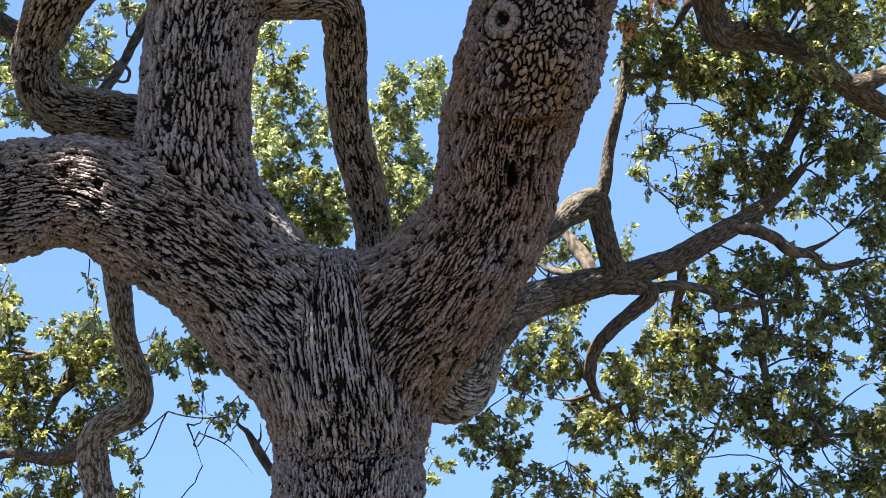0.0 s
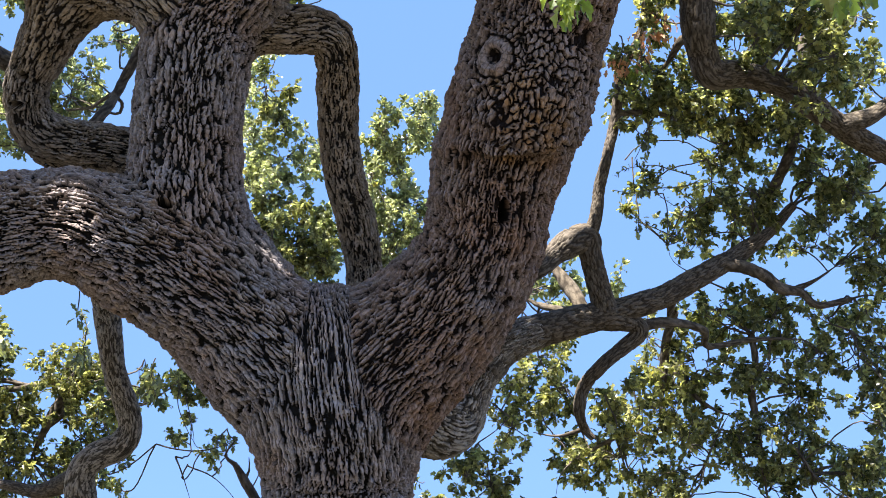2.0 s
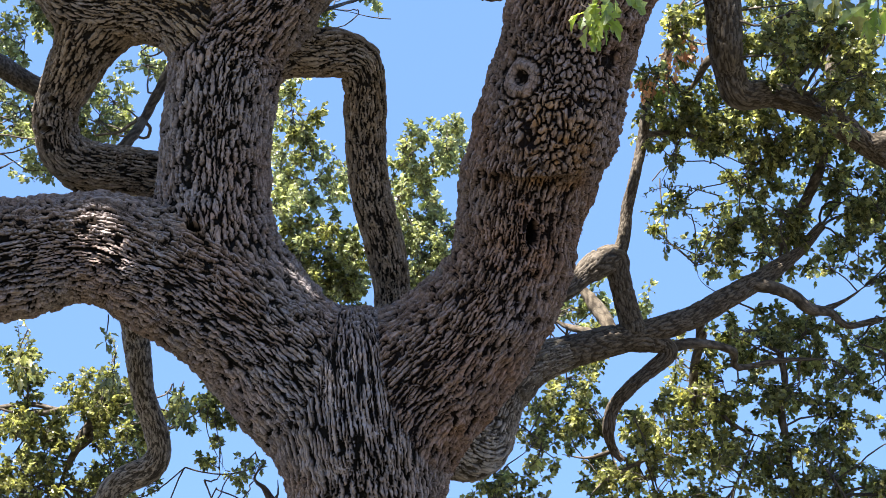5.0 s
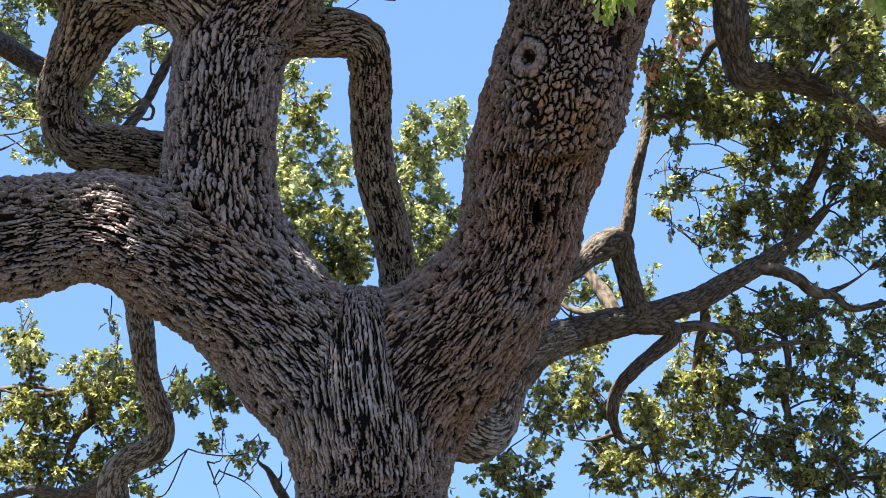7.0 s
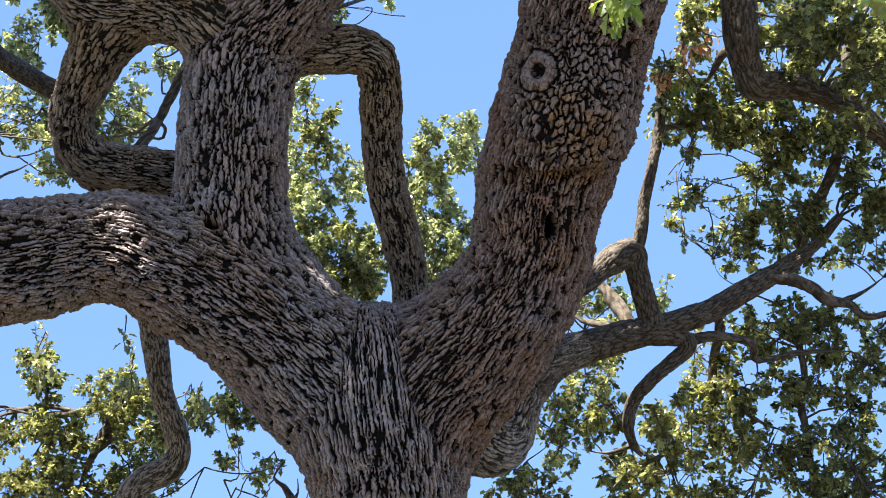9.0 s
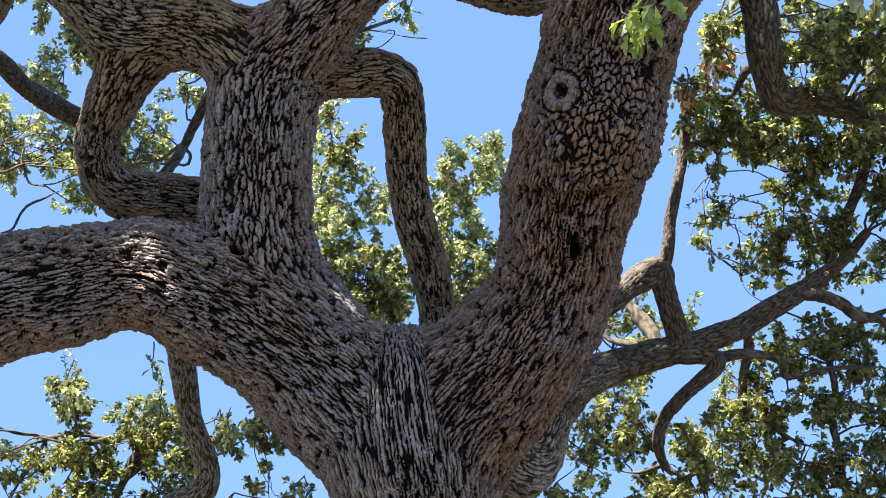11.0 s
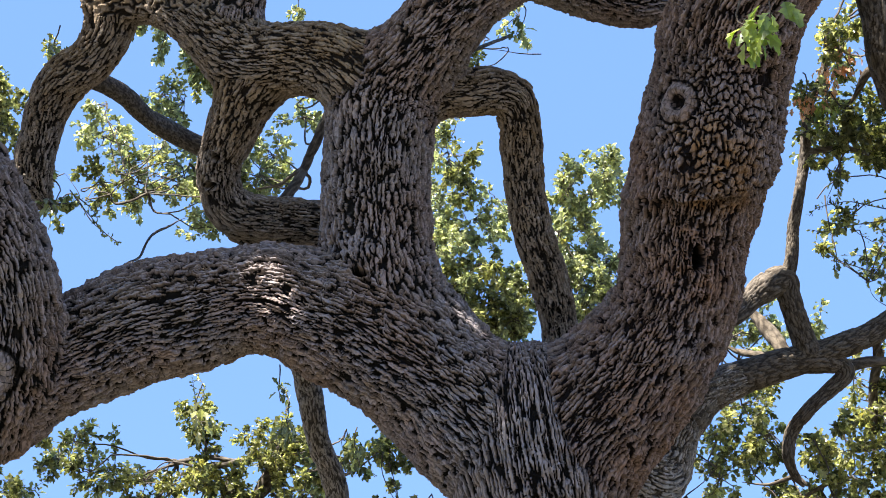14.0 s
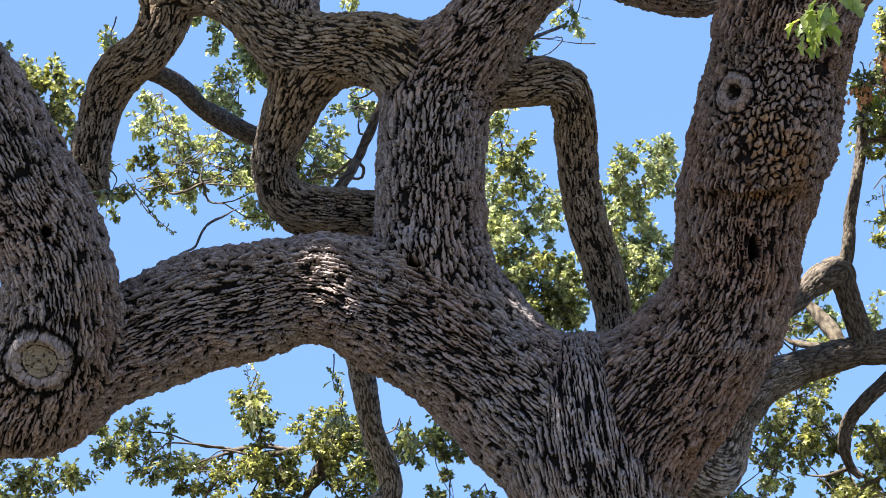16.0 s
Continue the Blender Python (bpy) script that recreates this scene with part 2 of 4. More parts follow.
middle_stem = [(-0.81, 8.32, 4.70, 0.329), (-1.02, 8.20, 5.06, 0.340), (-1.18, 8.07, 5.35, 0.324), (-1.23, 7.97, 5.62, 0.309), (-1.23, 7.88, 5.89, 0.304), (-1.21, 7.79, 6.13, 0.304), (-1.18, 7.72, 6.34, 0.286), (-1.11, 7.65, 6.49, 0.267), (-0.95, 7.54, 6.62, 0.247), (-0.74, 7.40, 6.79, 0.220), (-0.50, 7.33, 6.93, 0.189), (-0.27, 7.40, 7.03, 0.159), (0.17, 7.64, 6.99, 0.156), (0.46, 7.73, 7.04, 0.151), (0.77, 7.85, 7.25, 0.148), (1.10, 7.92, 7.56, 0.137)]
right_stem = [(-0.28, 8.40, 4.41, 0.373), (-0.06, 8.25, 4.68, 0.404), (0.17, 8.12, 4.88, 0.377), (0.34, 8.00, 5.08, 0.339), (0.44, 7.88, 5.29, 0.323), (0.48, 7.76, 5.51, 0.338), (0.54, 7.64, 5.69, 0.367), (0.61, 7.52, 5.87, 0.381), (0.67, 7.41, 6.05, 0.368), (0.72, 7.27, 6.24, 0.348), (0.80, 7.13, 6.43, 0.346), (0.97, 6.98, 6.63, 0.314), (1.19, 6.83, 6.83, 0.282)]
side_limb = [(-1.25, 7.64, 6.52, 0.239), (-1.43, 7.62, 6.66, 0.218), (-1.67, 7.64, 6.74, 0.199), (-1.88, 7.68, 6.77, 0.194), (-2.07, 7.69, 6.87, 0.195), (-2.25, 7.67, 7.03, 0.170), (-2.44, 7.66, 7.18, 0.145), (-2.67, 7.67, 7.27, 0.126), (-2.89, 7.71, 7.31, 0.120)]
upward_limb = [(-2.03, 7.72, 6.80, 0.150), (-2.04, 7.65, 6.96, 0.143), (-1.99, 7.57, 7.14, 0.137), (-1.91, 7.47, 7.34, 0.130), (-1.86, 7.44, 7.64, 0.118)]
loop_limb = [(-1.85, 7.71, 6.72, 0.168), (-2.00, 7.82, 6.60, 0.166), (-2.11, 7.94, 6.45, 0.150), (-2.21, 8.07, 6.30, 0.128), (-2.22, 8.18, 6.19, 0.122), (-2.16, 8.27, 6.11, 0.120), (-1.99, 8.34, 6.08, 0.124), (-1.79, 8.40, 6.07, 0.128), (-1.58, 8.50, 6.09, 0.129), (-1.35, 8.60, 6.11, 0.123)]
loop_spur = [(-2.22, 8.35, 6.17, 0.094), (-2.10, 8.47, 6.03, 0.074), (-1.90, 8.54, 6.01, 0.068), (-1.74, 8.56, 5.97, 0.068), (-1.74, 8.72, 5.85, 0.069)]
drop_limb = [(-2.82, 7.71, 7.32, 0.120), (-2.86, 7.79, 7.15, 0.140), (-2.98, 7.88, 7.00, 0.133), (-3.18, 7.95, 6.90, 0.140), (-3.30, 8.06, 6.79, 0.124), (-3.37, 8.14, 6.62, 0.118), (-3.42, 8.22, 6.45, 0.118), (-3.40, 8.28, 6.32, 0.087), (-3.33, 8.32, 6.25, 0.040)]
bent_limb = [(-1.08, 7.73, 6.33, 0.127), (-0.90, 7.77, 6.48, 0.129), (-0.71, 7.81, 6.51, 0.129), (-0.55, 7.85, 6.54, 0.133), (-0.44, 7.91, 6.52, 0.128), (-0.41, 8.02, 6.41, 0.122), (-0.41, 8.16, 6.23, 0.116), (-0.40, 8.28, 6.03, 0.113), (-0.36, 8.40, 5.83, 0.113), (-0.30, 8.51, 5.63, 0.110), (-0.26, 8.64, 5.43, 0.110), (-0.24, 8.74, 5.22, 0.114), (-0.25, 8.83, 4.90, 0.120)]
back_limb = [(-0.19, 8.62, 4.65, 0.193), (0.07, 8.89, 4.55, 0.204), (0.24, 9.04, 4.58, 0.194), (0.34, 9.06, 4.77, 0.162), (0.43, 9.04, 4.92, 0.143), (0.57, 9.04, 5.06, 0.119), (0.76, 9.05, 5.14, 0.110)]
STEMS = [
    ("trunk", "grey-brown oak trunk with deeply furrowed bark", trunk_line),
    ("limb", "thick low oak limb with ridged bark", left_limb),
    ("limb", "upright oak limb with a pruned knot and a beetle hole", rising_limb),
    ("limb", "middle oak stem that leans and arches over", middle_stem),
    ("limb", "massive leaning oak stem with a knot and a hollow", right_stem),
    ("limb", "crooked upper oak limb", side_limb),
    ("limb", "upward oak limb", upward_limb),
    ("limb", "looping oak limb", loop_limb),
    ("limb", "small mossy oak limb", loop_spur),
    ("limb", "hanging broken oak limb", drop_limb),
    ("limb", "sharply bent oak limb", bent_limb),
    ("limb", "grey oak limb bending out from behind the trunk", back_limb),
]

SCALES = (np.array((0.72, 7.15, 5.80)), np.array((0.42, 0.6, 0.36)))  # where, and how far

oak = new("oak_tree")
oak.location = (0, 0, 0)
tagged(oak, "large spreading oak with furrowed bark and lobed green leaves", "tree")

BLEND = 0.05  # how far stems flow into one another
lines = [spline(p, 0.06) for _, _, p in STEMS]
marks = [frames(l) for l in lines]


def to_line(n, pts, full=False):
    """Distance from stem n's skin, the way off its axis, and the place in its grain."""
    line, (arc, sa, sb) = lines[n], marks[n]
    best = np.full(len(pts), 1e9)
    way, grain = np.zeros((len(pts), 3)), np.zeros((len(pts), 3))
    share, blend = np.zeros(len(pts)), np.zeros((len(pts), 3))
    for k0 in range(0, len(line) - 1, 5):
        piece = line[k0:k0 + 6]
        lo, hi = piece[:, :3].min(0) - piece[:, 3].max() - 0.18, piece[:, :3].max(0) + piece[:, 3].max() + 0.18
        m = np.where((pts[:, 0] > lo[0]) & (pts[:, 0] < hi[0]))[0]
        m = m[((pts[m] > lo) & (pts[m] < hi)).all(1)]
        if not len(m):
            continue
        p, near, way_m = pts[m], best[m], way[m]
        share_m, blend_m = share[m], blend[m]
        for k in range(k0, min(k0 + 5, len(line) - 1)):
            ab = (line[k + 1] - line[k])[:3]
            t = np.clip(((p - line[k, :3]) @ ab) / (ab @ ab), 0, 1)
            off = p - line[k, :3] - t[:, None] * ab
            far = np.sqrt(np.einsum("ij,ij->i", off, off))
            r = line[k, 3] + t * (line[k + 1, 3] - line[k, 3])
            d = far - r
            got = d < near
            near[got] = d[got]
            way_m[got] = off[got] / np.maximum(far[got], 1e-6)[:, None]
            if full:
                w = np.exp(-np.clip(d, -0.4, 0.4) / 0.012)
                x = (off @ sa[k]) * (1 - t) + (off @ sa[k + 1]) * t
                y = (off @ sb[k]) * (1 - t) + (off @ sb[k + 1]) * t
                size = r / np.maximum(far, 1e-6)
                share_m += w
                blend_m += w[:, None] * np.stack([x * size, y * size, arc[k] + t * (arc[k + 1] - arc[k])], 1)
        best[m], way[m] = near, way_m
        share[m], blend[m] = share_m, blend_m
    if full:
        grain = blend / np.maximum(share, 1e-30)[:, None]
    return best, way, grain


bounds = [(l[:, :3].min(0) - l[:, 3].max() - 0.22, l[:, :3].max(0) + l[:, 3].max() + 0.22) for l in lines]


def skin(pts, full=False):
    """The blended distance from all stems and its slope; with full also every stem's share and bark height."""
    total, slope = np.zeros(len(pts)), np.zeros((len(pts), 3))
    shares = np.zeros((len(pts), len(lines))) if full else None
    height = np.zeros(len(pts))
    weight = np.zeros(len(pts))
    grains = np.zeros((len(pts), 3))
    top = np.full(len(pts), 1e9)
    for n, (lo, hi) in enumerate(bounds):
        m = np.where(((pts > lo) & (pts < hi)).all(1))[0]
        if not len(m):
            continue
        d, way, grain = to_line(n, pts[m], full)
        w = np.exp(-np.clip(d, -0.6, 3) / BLEND)
        total[m] += w
        slope[m] += w[:, None] * way
        if full:
            shares[m, n] = w
            near = d < top[m]
            grains[m[near]] = grain[near]
            top[m[near]] = d[near]
            strong = np.where(d < 0.07)[0]
            w2 = np.exp(-np.clip(d[strong], -0.4, 3) / 0.007)
            mean_r = float(np.mean(lines[n][:, 3]))
            cell = 0.0195 if mean_r > 0.2 else 0.018
            b = bark(grain[strong], cell, 8.5, 11 + n, mean_r)
            if STEMS[n][2] is right_stem:
                # round scales below the knot in place of long ridges
                away = np.linalg.norm((pts[m[strong]] - SCALES[0]) / SCALES[1], axis=1)
                s = np.clip((1.15 - away) / 0.4, 0, 1)
                b = b * (1 - s) + s * bark(grain[strong], 1.3 * cell, 2.2, 77, mean_r)
            height[m[strong]] += w2 * b
            weight[m[strong]] += w2
    dist = -BLEND * np.log(np.maximum(total, 1e-30))
    slope /= np.maximum(np.linalg.norm(slope, axis=1, keepdims=True), 1e-9)
    if full:
        return dist, slope, shares, height / np.maximum(weight, 1e-9), grains
    return dist, slope


# a coarse net round the stems
H = 0.04
low = np.min([b[0] for b in bounds], 0)
size = np.ceil((np.max([b[1] for b in bounds], 0) - low) / H).astype(int) + 1
field = np.full(size, 0.0)
for n, (lo, hi) in enumerate(bounds):
    # stem by stem, stretch by stretch
    line = lines[n]
    for k in range(0, len(line) - 1, 6):
        piece = line[k:k + 7]
        a = np.maximum(((piece[:, :3].min(0) - piece[:, 3].max() - 0.2 - low) / H).astype(int), 0)
        b = np.minimum(((piece[:, :3].max(0) + piece[:, 3].max() + 0.2 - low) / H).astype(int) + 2, size)
        gx, gy, gz = [np.arange(a[i], b[i]) for i in range(3)]
        g = np.stack(np.meshgrid(gx, gy, gz, indexing="ij"), -1).reshape(-1, 3) * H + low
        best = np.full(len(g), 1e9)
        for j in range(len(piece) - 1):
            p, q = piece[j], piece[j + 1]
            pq = (q - p)[:3]
            t = np.clip(((g - p[:3]) @ pq) / (pq @ pq), 0, 1)
            best = np.minimum(best, np.linalg.norm(g - p[:3] - t[:, None] * pq, axis=1) - (p[3] + t * (q[3] - p[3])))
        sub = field[a[0]:b[0], a[1]:b[1], a[2]:b[2]]
        np.maximum(sub, np.exp(-np.clip(best, -0.6, 3) / BLEND).reshape(sub.shape), out=sub)
inside = field > 1.0
corner = np.zeros(np.array(size) - 1, np.int8)
for a in (0, 1):
    for b in (0, 1):
        for c in (0, 1):
            corner += inside[a:size[0] - 1 + a, b:size[1] - 1 + b, c:size[2] - 1 + c]
cells = np.argwhere((corner > 0) & (corner < 8))
index = np.full(corner.shape, -1, np.int64)
index[tuple(cells.T)] = np.arange(len(cells))
verts = (cells + 0.5) * H + low
quads = []
for axis in range(3):
    u, v = [(1, 2), (2, 0), (0, 1)][axis]
    shift = np.zeros(3, int)
    shift[axis] = 1
    first = inside[tuple(slice(0, size[i] - shift[i]) for i in range(3))]
    second = inside[tuple(slice(shift[i], size[i]) for i in range(3))]
    for flip, mask in ((False, first & ~second), (True, ~first & second)):
        e = np.argwhere(mask)
        eu, ev = np.eye(3, dtype=int)[u], np.eye(3, dtype=int)[v]
        ring = [e - eu - ev, e - ev, e, e - eu]
        q = np.stack([index[tuple(np.clip(r, 0, np.array(corner.shape) - 1).T)] for r in ring], 1)
        quads.append(q[:, ::-1] if flip else q)
quads = np.vstack(quads)
quads = quads[(quads >= 0).all(1)]


def settle(pts, rounds):
    for _ in range(rounds):
        d, g = skin(pts)
        pts = pts - np.clip(d, -0.05, 0.05)[:, None] * g
    return pts


def relax(pts, faces, rounds):
    for _ in range(rounds):
        acc, cnt = np.zeros_like(pts), np.zeros(len(pts))
        for i in range(4):
            for j in (1, 3):
                np.add.at(acc, faces[:, i], pts[faces[:, (i + j) % 4]])
                np.add.at(cnt, faces[:, i], 1)
        pts = 0.4 * pts + 0.6 * acc / np.maximum(cnt, 1)[:, None]
    return pts


verts = settle(verts, 2)
verts = settle(relax(verts, quads, 2), 2)


def split(pts, faces, chosen):
    """Each chosen quad becomes four."""
    f = faces[chosen]
    edges = np.sort(np.stack([f, np.roll(f, -1, 1)], -1).reshape(-1, 2), 1)
    uniq, inv = np.unique(edges[:, 0] * (len(pts) + 1) + edges[:, 1], return_inverse=True)
    a, b = uniq // (len(pts) + 1), uniq % (len(pts) + 1)
    mids = 0.5 * (pts[a] + pts[b])
    e = inv.reshape(-1, 4) + len(pts)
    c = np.arange(len(f)) + len(pts) + len(mids)
    pts = np.vstack([pts, mids, pts[f].mean(1)])
    four = [np.stack([f[:, i], e[:, i], c, e[:, (i + 3) % 4]], 1) for i in range(4)]
    return pts, np.vstack([faces[~chosen]] + four), len(faces) - len(f)


def facing(pts, faces):
    p = pts[faces]
    n = np.cross(p[:, 2] - p[:, 0], p[:, 3] - p[:, 1])
    n /= np.maximum(np.linalg.norm(n, axis=1, keepdims=True), 1e-9)
    way = np.array((0, 0, 1.6)) - p.mean(1)
    way /= np.linalg.norm(way, axis=1, keepdims=True)
    return (n * way).sum(1), p.mean(1)


# the side towards the path is built finer
verts, quads, _ = split(verts, quads, np.ones(len(quads), bool))
for least in (-0.2, -0.02):
    turn, mid = facing(verts, quads)
    edge = np.maximum(np.linalg.norm(verts[quads[:, 0]] - verts[quads[:, 2]], axis=1), np.linalg.norm(verts[quads[:, 1]] - verts[quads[:, 3]], axis=1))
    chosen = (turn > least) & (mid[:, 2] > 3.6) & (mid[:, 2] < 1.6 + 0.725 * mid[:, 1]) & (mid[:, 0] > -0.535 * mid[:, 1]) & (edge < 0.08) & (edge > 0.0125)
    verts, quads, _ = split(verts, quads, chosen)
verts = settle(verts, 1)
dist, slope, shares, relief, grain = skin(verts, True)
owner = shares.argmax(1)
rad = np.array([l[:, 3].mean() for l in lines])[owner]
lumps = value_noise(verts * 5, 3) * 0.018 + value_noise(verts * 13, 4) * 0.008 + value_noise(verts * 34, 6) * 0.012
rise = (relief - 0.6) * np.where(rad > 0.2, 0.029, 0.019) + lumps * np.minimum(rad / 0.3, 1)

# knots, burls and hollows: centre, half height, half width, kind
MARKS = [
    ((0.445, 7.107, 5.928), 0.0998, 0.0998, "knot"),
    ((0.516, 7.539, 5.238), 0.0743, 0.0267, "hole"),
    ((-1.295, 7.650, 5.426), 0.1034, 0.1034, "burl"),
    ((-1.286, 7.663, 5.351), 0.0182, 0.0395, "hole"),
    ((-2.186, 7.919, 6.267), 0.0225, 0.0193, "hole"),
    ((-2.267, 7.995, 6.106), 0.0193, 0.0290, "hole"),
    ((-3.034, 6.856, 5.258), 0.0276, 0.0276, "hole"),
    ((-3.195, 7.313, 4.728), 0.1641, 0.1584, "cut"),
    ((0.675, 7.199, 5.682), 0.2054, 0.2054, "swell"),
    ((0.519, 7.357, 5.509), 0.1820, 0.2495, "ledge"),
    ((-0.254, 8.381, 5.158), 0.0455, 0.1301, "burl"),
]
CUTS = []
for centre, tall, broad, kind in MARKS:
    c = settle(np.array([centre]), 12)[0]
    out = skin(c[None])[1][0]
    side = np.cross((0, 0, 1), out)
    side /= np.linalg.norm(side)
    up = np.cross(out, side)
    off = verts - c
    near = np.where((np.abs(off) < 2.6 * max(tall, broad) + 0.05).all(1) & (off @ out > -0.3))[0]
    o = off[near]
    rough = 0.3 if kind in ("knot", "cut") else 1.0
    wob = 1 + rough * (0.3 * value_noise(o * 24 + 3.3, 8) + 0.12 * value_noise(o * 70, 9))
    turn = np.arctan2(o @ up, o @ side)
    radial = np.clip(1 - np.abs(((turn * 1.9 + 0.5 * np.sin(3 * turn) + 0.3 * value_noise(o * 40, 14)) % 1.0) - 0.5) * 11, 0, 1)
    q = np.hypot((o @ up) / tall, (o @ side) / broad) * wob
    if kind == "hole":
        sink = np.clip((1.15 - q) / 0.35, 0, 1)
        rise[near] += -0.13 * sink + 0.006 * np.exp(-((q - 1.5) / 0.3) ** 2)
        # hole floors drop to the near-black furrow colour: painted shade
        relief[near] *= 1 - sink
    elif kind == "ledge":
        a, b = (o @ up) / tall, (o @ side) / broad
        a = a + 0.12 * value_noise(o * 18, 12)
        rise[near] += 0.07 * np.exp(-b * b) * np.where(a > 0, np.exp(-np.abs(a)), np.clip(1 + a / 0.14, 0, 1))
    elif kind in ("burl", "swell"):
        rise[near] += (0.045 if kind == "burl" else 0.05) * np.exp(-1.4 * q * q)
    else:
        calm = np.clip((1.15 - q) / 0.2, 0, 1)
        relief[near] *= 1 - np.exp(-((q - 1.15) / 0.1) ** 2)
        rise[near] *= 1 - 0.85 * calm
        if kind == "knot":
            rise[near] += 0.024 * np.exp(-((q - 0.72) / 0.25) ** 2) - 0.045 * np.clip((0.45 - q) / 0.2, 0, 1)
            # dark knot centre: the hollow's shade is put into its colour
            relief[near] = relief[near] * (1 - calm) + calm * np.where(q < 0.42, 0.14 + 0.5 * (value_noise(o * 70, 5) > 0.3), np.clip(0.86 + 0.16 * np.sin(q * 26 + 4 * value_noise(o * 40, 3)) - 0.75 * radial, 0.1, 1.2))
        else:
            rise[near] += 0.035 * np.exp(-((q - 0.82) / 0.2) ** 2) - 0.02 * np.clip((0.56 - q) / 0.08, 0, 1)
            relief[near] = relief[near] * (1 - calm) + calm * np.clip(0.78 + 0.2 * np.sin(q * 30 + 4 * value_noise(o * 40, 3)) - 0.8 * radial - 0.6 * np.exp(-((q - 0.57) / 0.05) ** 2), 0.05, 1.1)
            CUTS.append((c, out, up, side, tall))
verts = verts - dist[:, None] * slope + slope * rise[:, None]
away = np.linalg.norm((verts - (0.62, 7.1, 5.62)) / (0.24, 0.5, 0.2), axis=1)
stain = np.clip((1.25 - away + 0.35 * value_noise(verts * 9, 21)) / 0.6, 0, 1) * np.clip(0.55 + 0.6 * value_noise(verts * 22, 22), 0, 1)
face_owner = owner[quads[:, 0]]
stem_parts = []
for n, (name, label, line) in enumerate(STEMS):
    skin_mat = BARK_WARM if line is right_stem else BARK_PALE_LIT if line is back_limb else BARK_UPPER if line in (loop_limb, drop_limb, bent_limb, loop_spur, side_limb) else BARK
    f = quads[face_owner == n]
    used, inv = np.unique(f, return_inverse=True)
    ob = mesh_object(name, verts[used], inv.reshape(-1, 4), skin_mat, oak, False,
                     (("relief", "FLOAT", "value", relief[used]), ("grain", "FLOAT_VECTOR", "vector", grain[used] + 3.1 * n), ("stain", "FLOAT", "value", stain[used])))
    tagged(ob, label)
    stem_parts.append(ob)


# the sawn face of a pruned limb, with radial checks
wood_face, wnt, wb = material("weathered_wood", 0.85)
wgeo = wnt.nodes.new("ShaderNodeNewGeometry")
wn = node(wnt, "ShaderNodeTexNoise", Scale=45.0, Detail=5.0)
wnt.links.new(wgeo.outputs["Position"], wn.inputs["Vector"])
wnt.links.new(ramp(wnt, wn.outputs["Fac"], [(0.36, (0.03, 0.02, 0.014)), (0.43, (0.24, 0.2, 0.15)), (0.7, (0.33, 0.285, 0.215))]), wb.inputs["Base Color"])
for c, out, up, side, tall in CUTS:
    rings, spokes = 14, 72
    v, f = [c + out * 0.0], []
    for i in range(1, rings + 1):
        for j in range(spokes):
            a = j / spokes * 2 * math.pi
            r = i / rings * tall * 0.56 * (1 + 0.05 * math.sin(3 * a + 1))
            check = max(0.0, 1 - abs(((a * 7 / 6.2832 + 0.6 * math.sin(5 * a)) % 1.0) - 0.5) * 9)
            v.append(c + side * r * math.cos(a) + up * r * math.sin(a) + out * (0.004 + 0.004 * math.sin(i * 2.2) - 0.014 * check * (0.3 + i / rings * 0.5)))
    for j in range(spokes):
        f.append((0, 1 + j, 1 + (j + 1) % spokes, 0))
        for i in range(rings - 1):
            p = 1 + i * spokes
            f.append((p + j, p + spokes + j, p + spokes + (j + 1) % spokes, p + (j + 1) % spokes))
    me = bpy.data.meshes.new("knot")
    me.from_pydata([tuple(p) for p in v], [], [q if q[0] != q[3] else q[:3] for q in f])
    me.materials.append(wood_face)
    knot = new("knot", me)
    knot.parent = oak
    tagged(knot, "pale sawn face of a pruned limb")


# ---- thinner branches ----
def tube_arrays(line, sides, seed, cell=0.012, deep=0.006):
    arc, sa, sb = frames(line)
    ang = np.arange(sides) / sides * 2 * np.pi
    ring = np.cos(ang)[None, :, None] * sa[:, None] + np.sin(ang)[None, :, None] * sb[:, None]
    rr = np.repeat(line[:, 3], sides)
    unit = ring.reshape(-1, 3)
    grain = np.stack([np.tile(np.cos(ang), len(line)) * rr, np.tile(np.sin(ang), len(line)) * rr, np.repeat(arc, sides)], 1)
    relief = bark(grain, cell, 5.0, 40 + seed, float(line[:, 3].mean()))
    grain = grain + seed * 1.7
    pts = np.repeat(line[:, :3], sides, 0) + unit * (rr * (1 + 0.10 * value_noise(np.repeat(line[:, :3], sides, 0) * 7, seed)) + (relief - 0.6) * np.minimum(deep, rr * 0.25))[:, None]
    i = np.arange(len(line) - 1)[:, None] * sides
    j = np.arange(sides)[None]
    k = (j + 1) % sides
    f = np.stack([i + j, i + k, i + sides + k, i + sides + j], -1).reshape(-1, 4)
    return pts, f, relief, grain


count = 0
wood = [np.vstack(lines)]
wood_of = [stem_parts[n] for n, l in enumerate(lines) for _ in l]


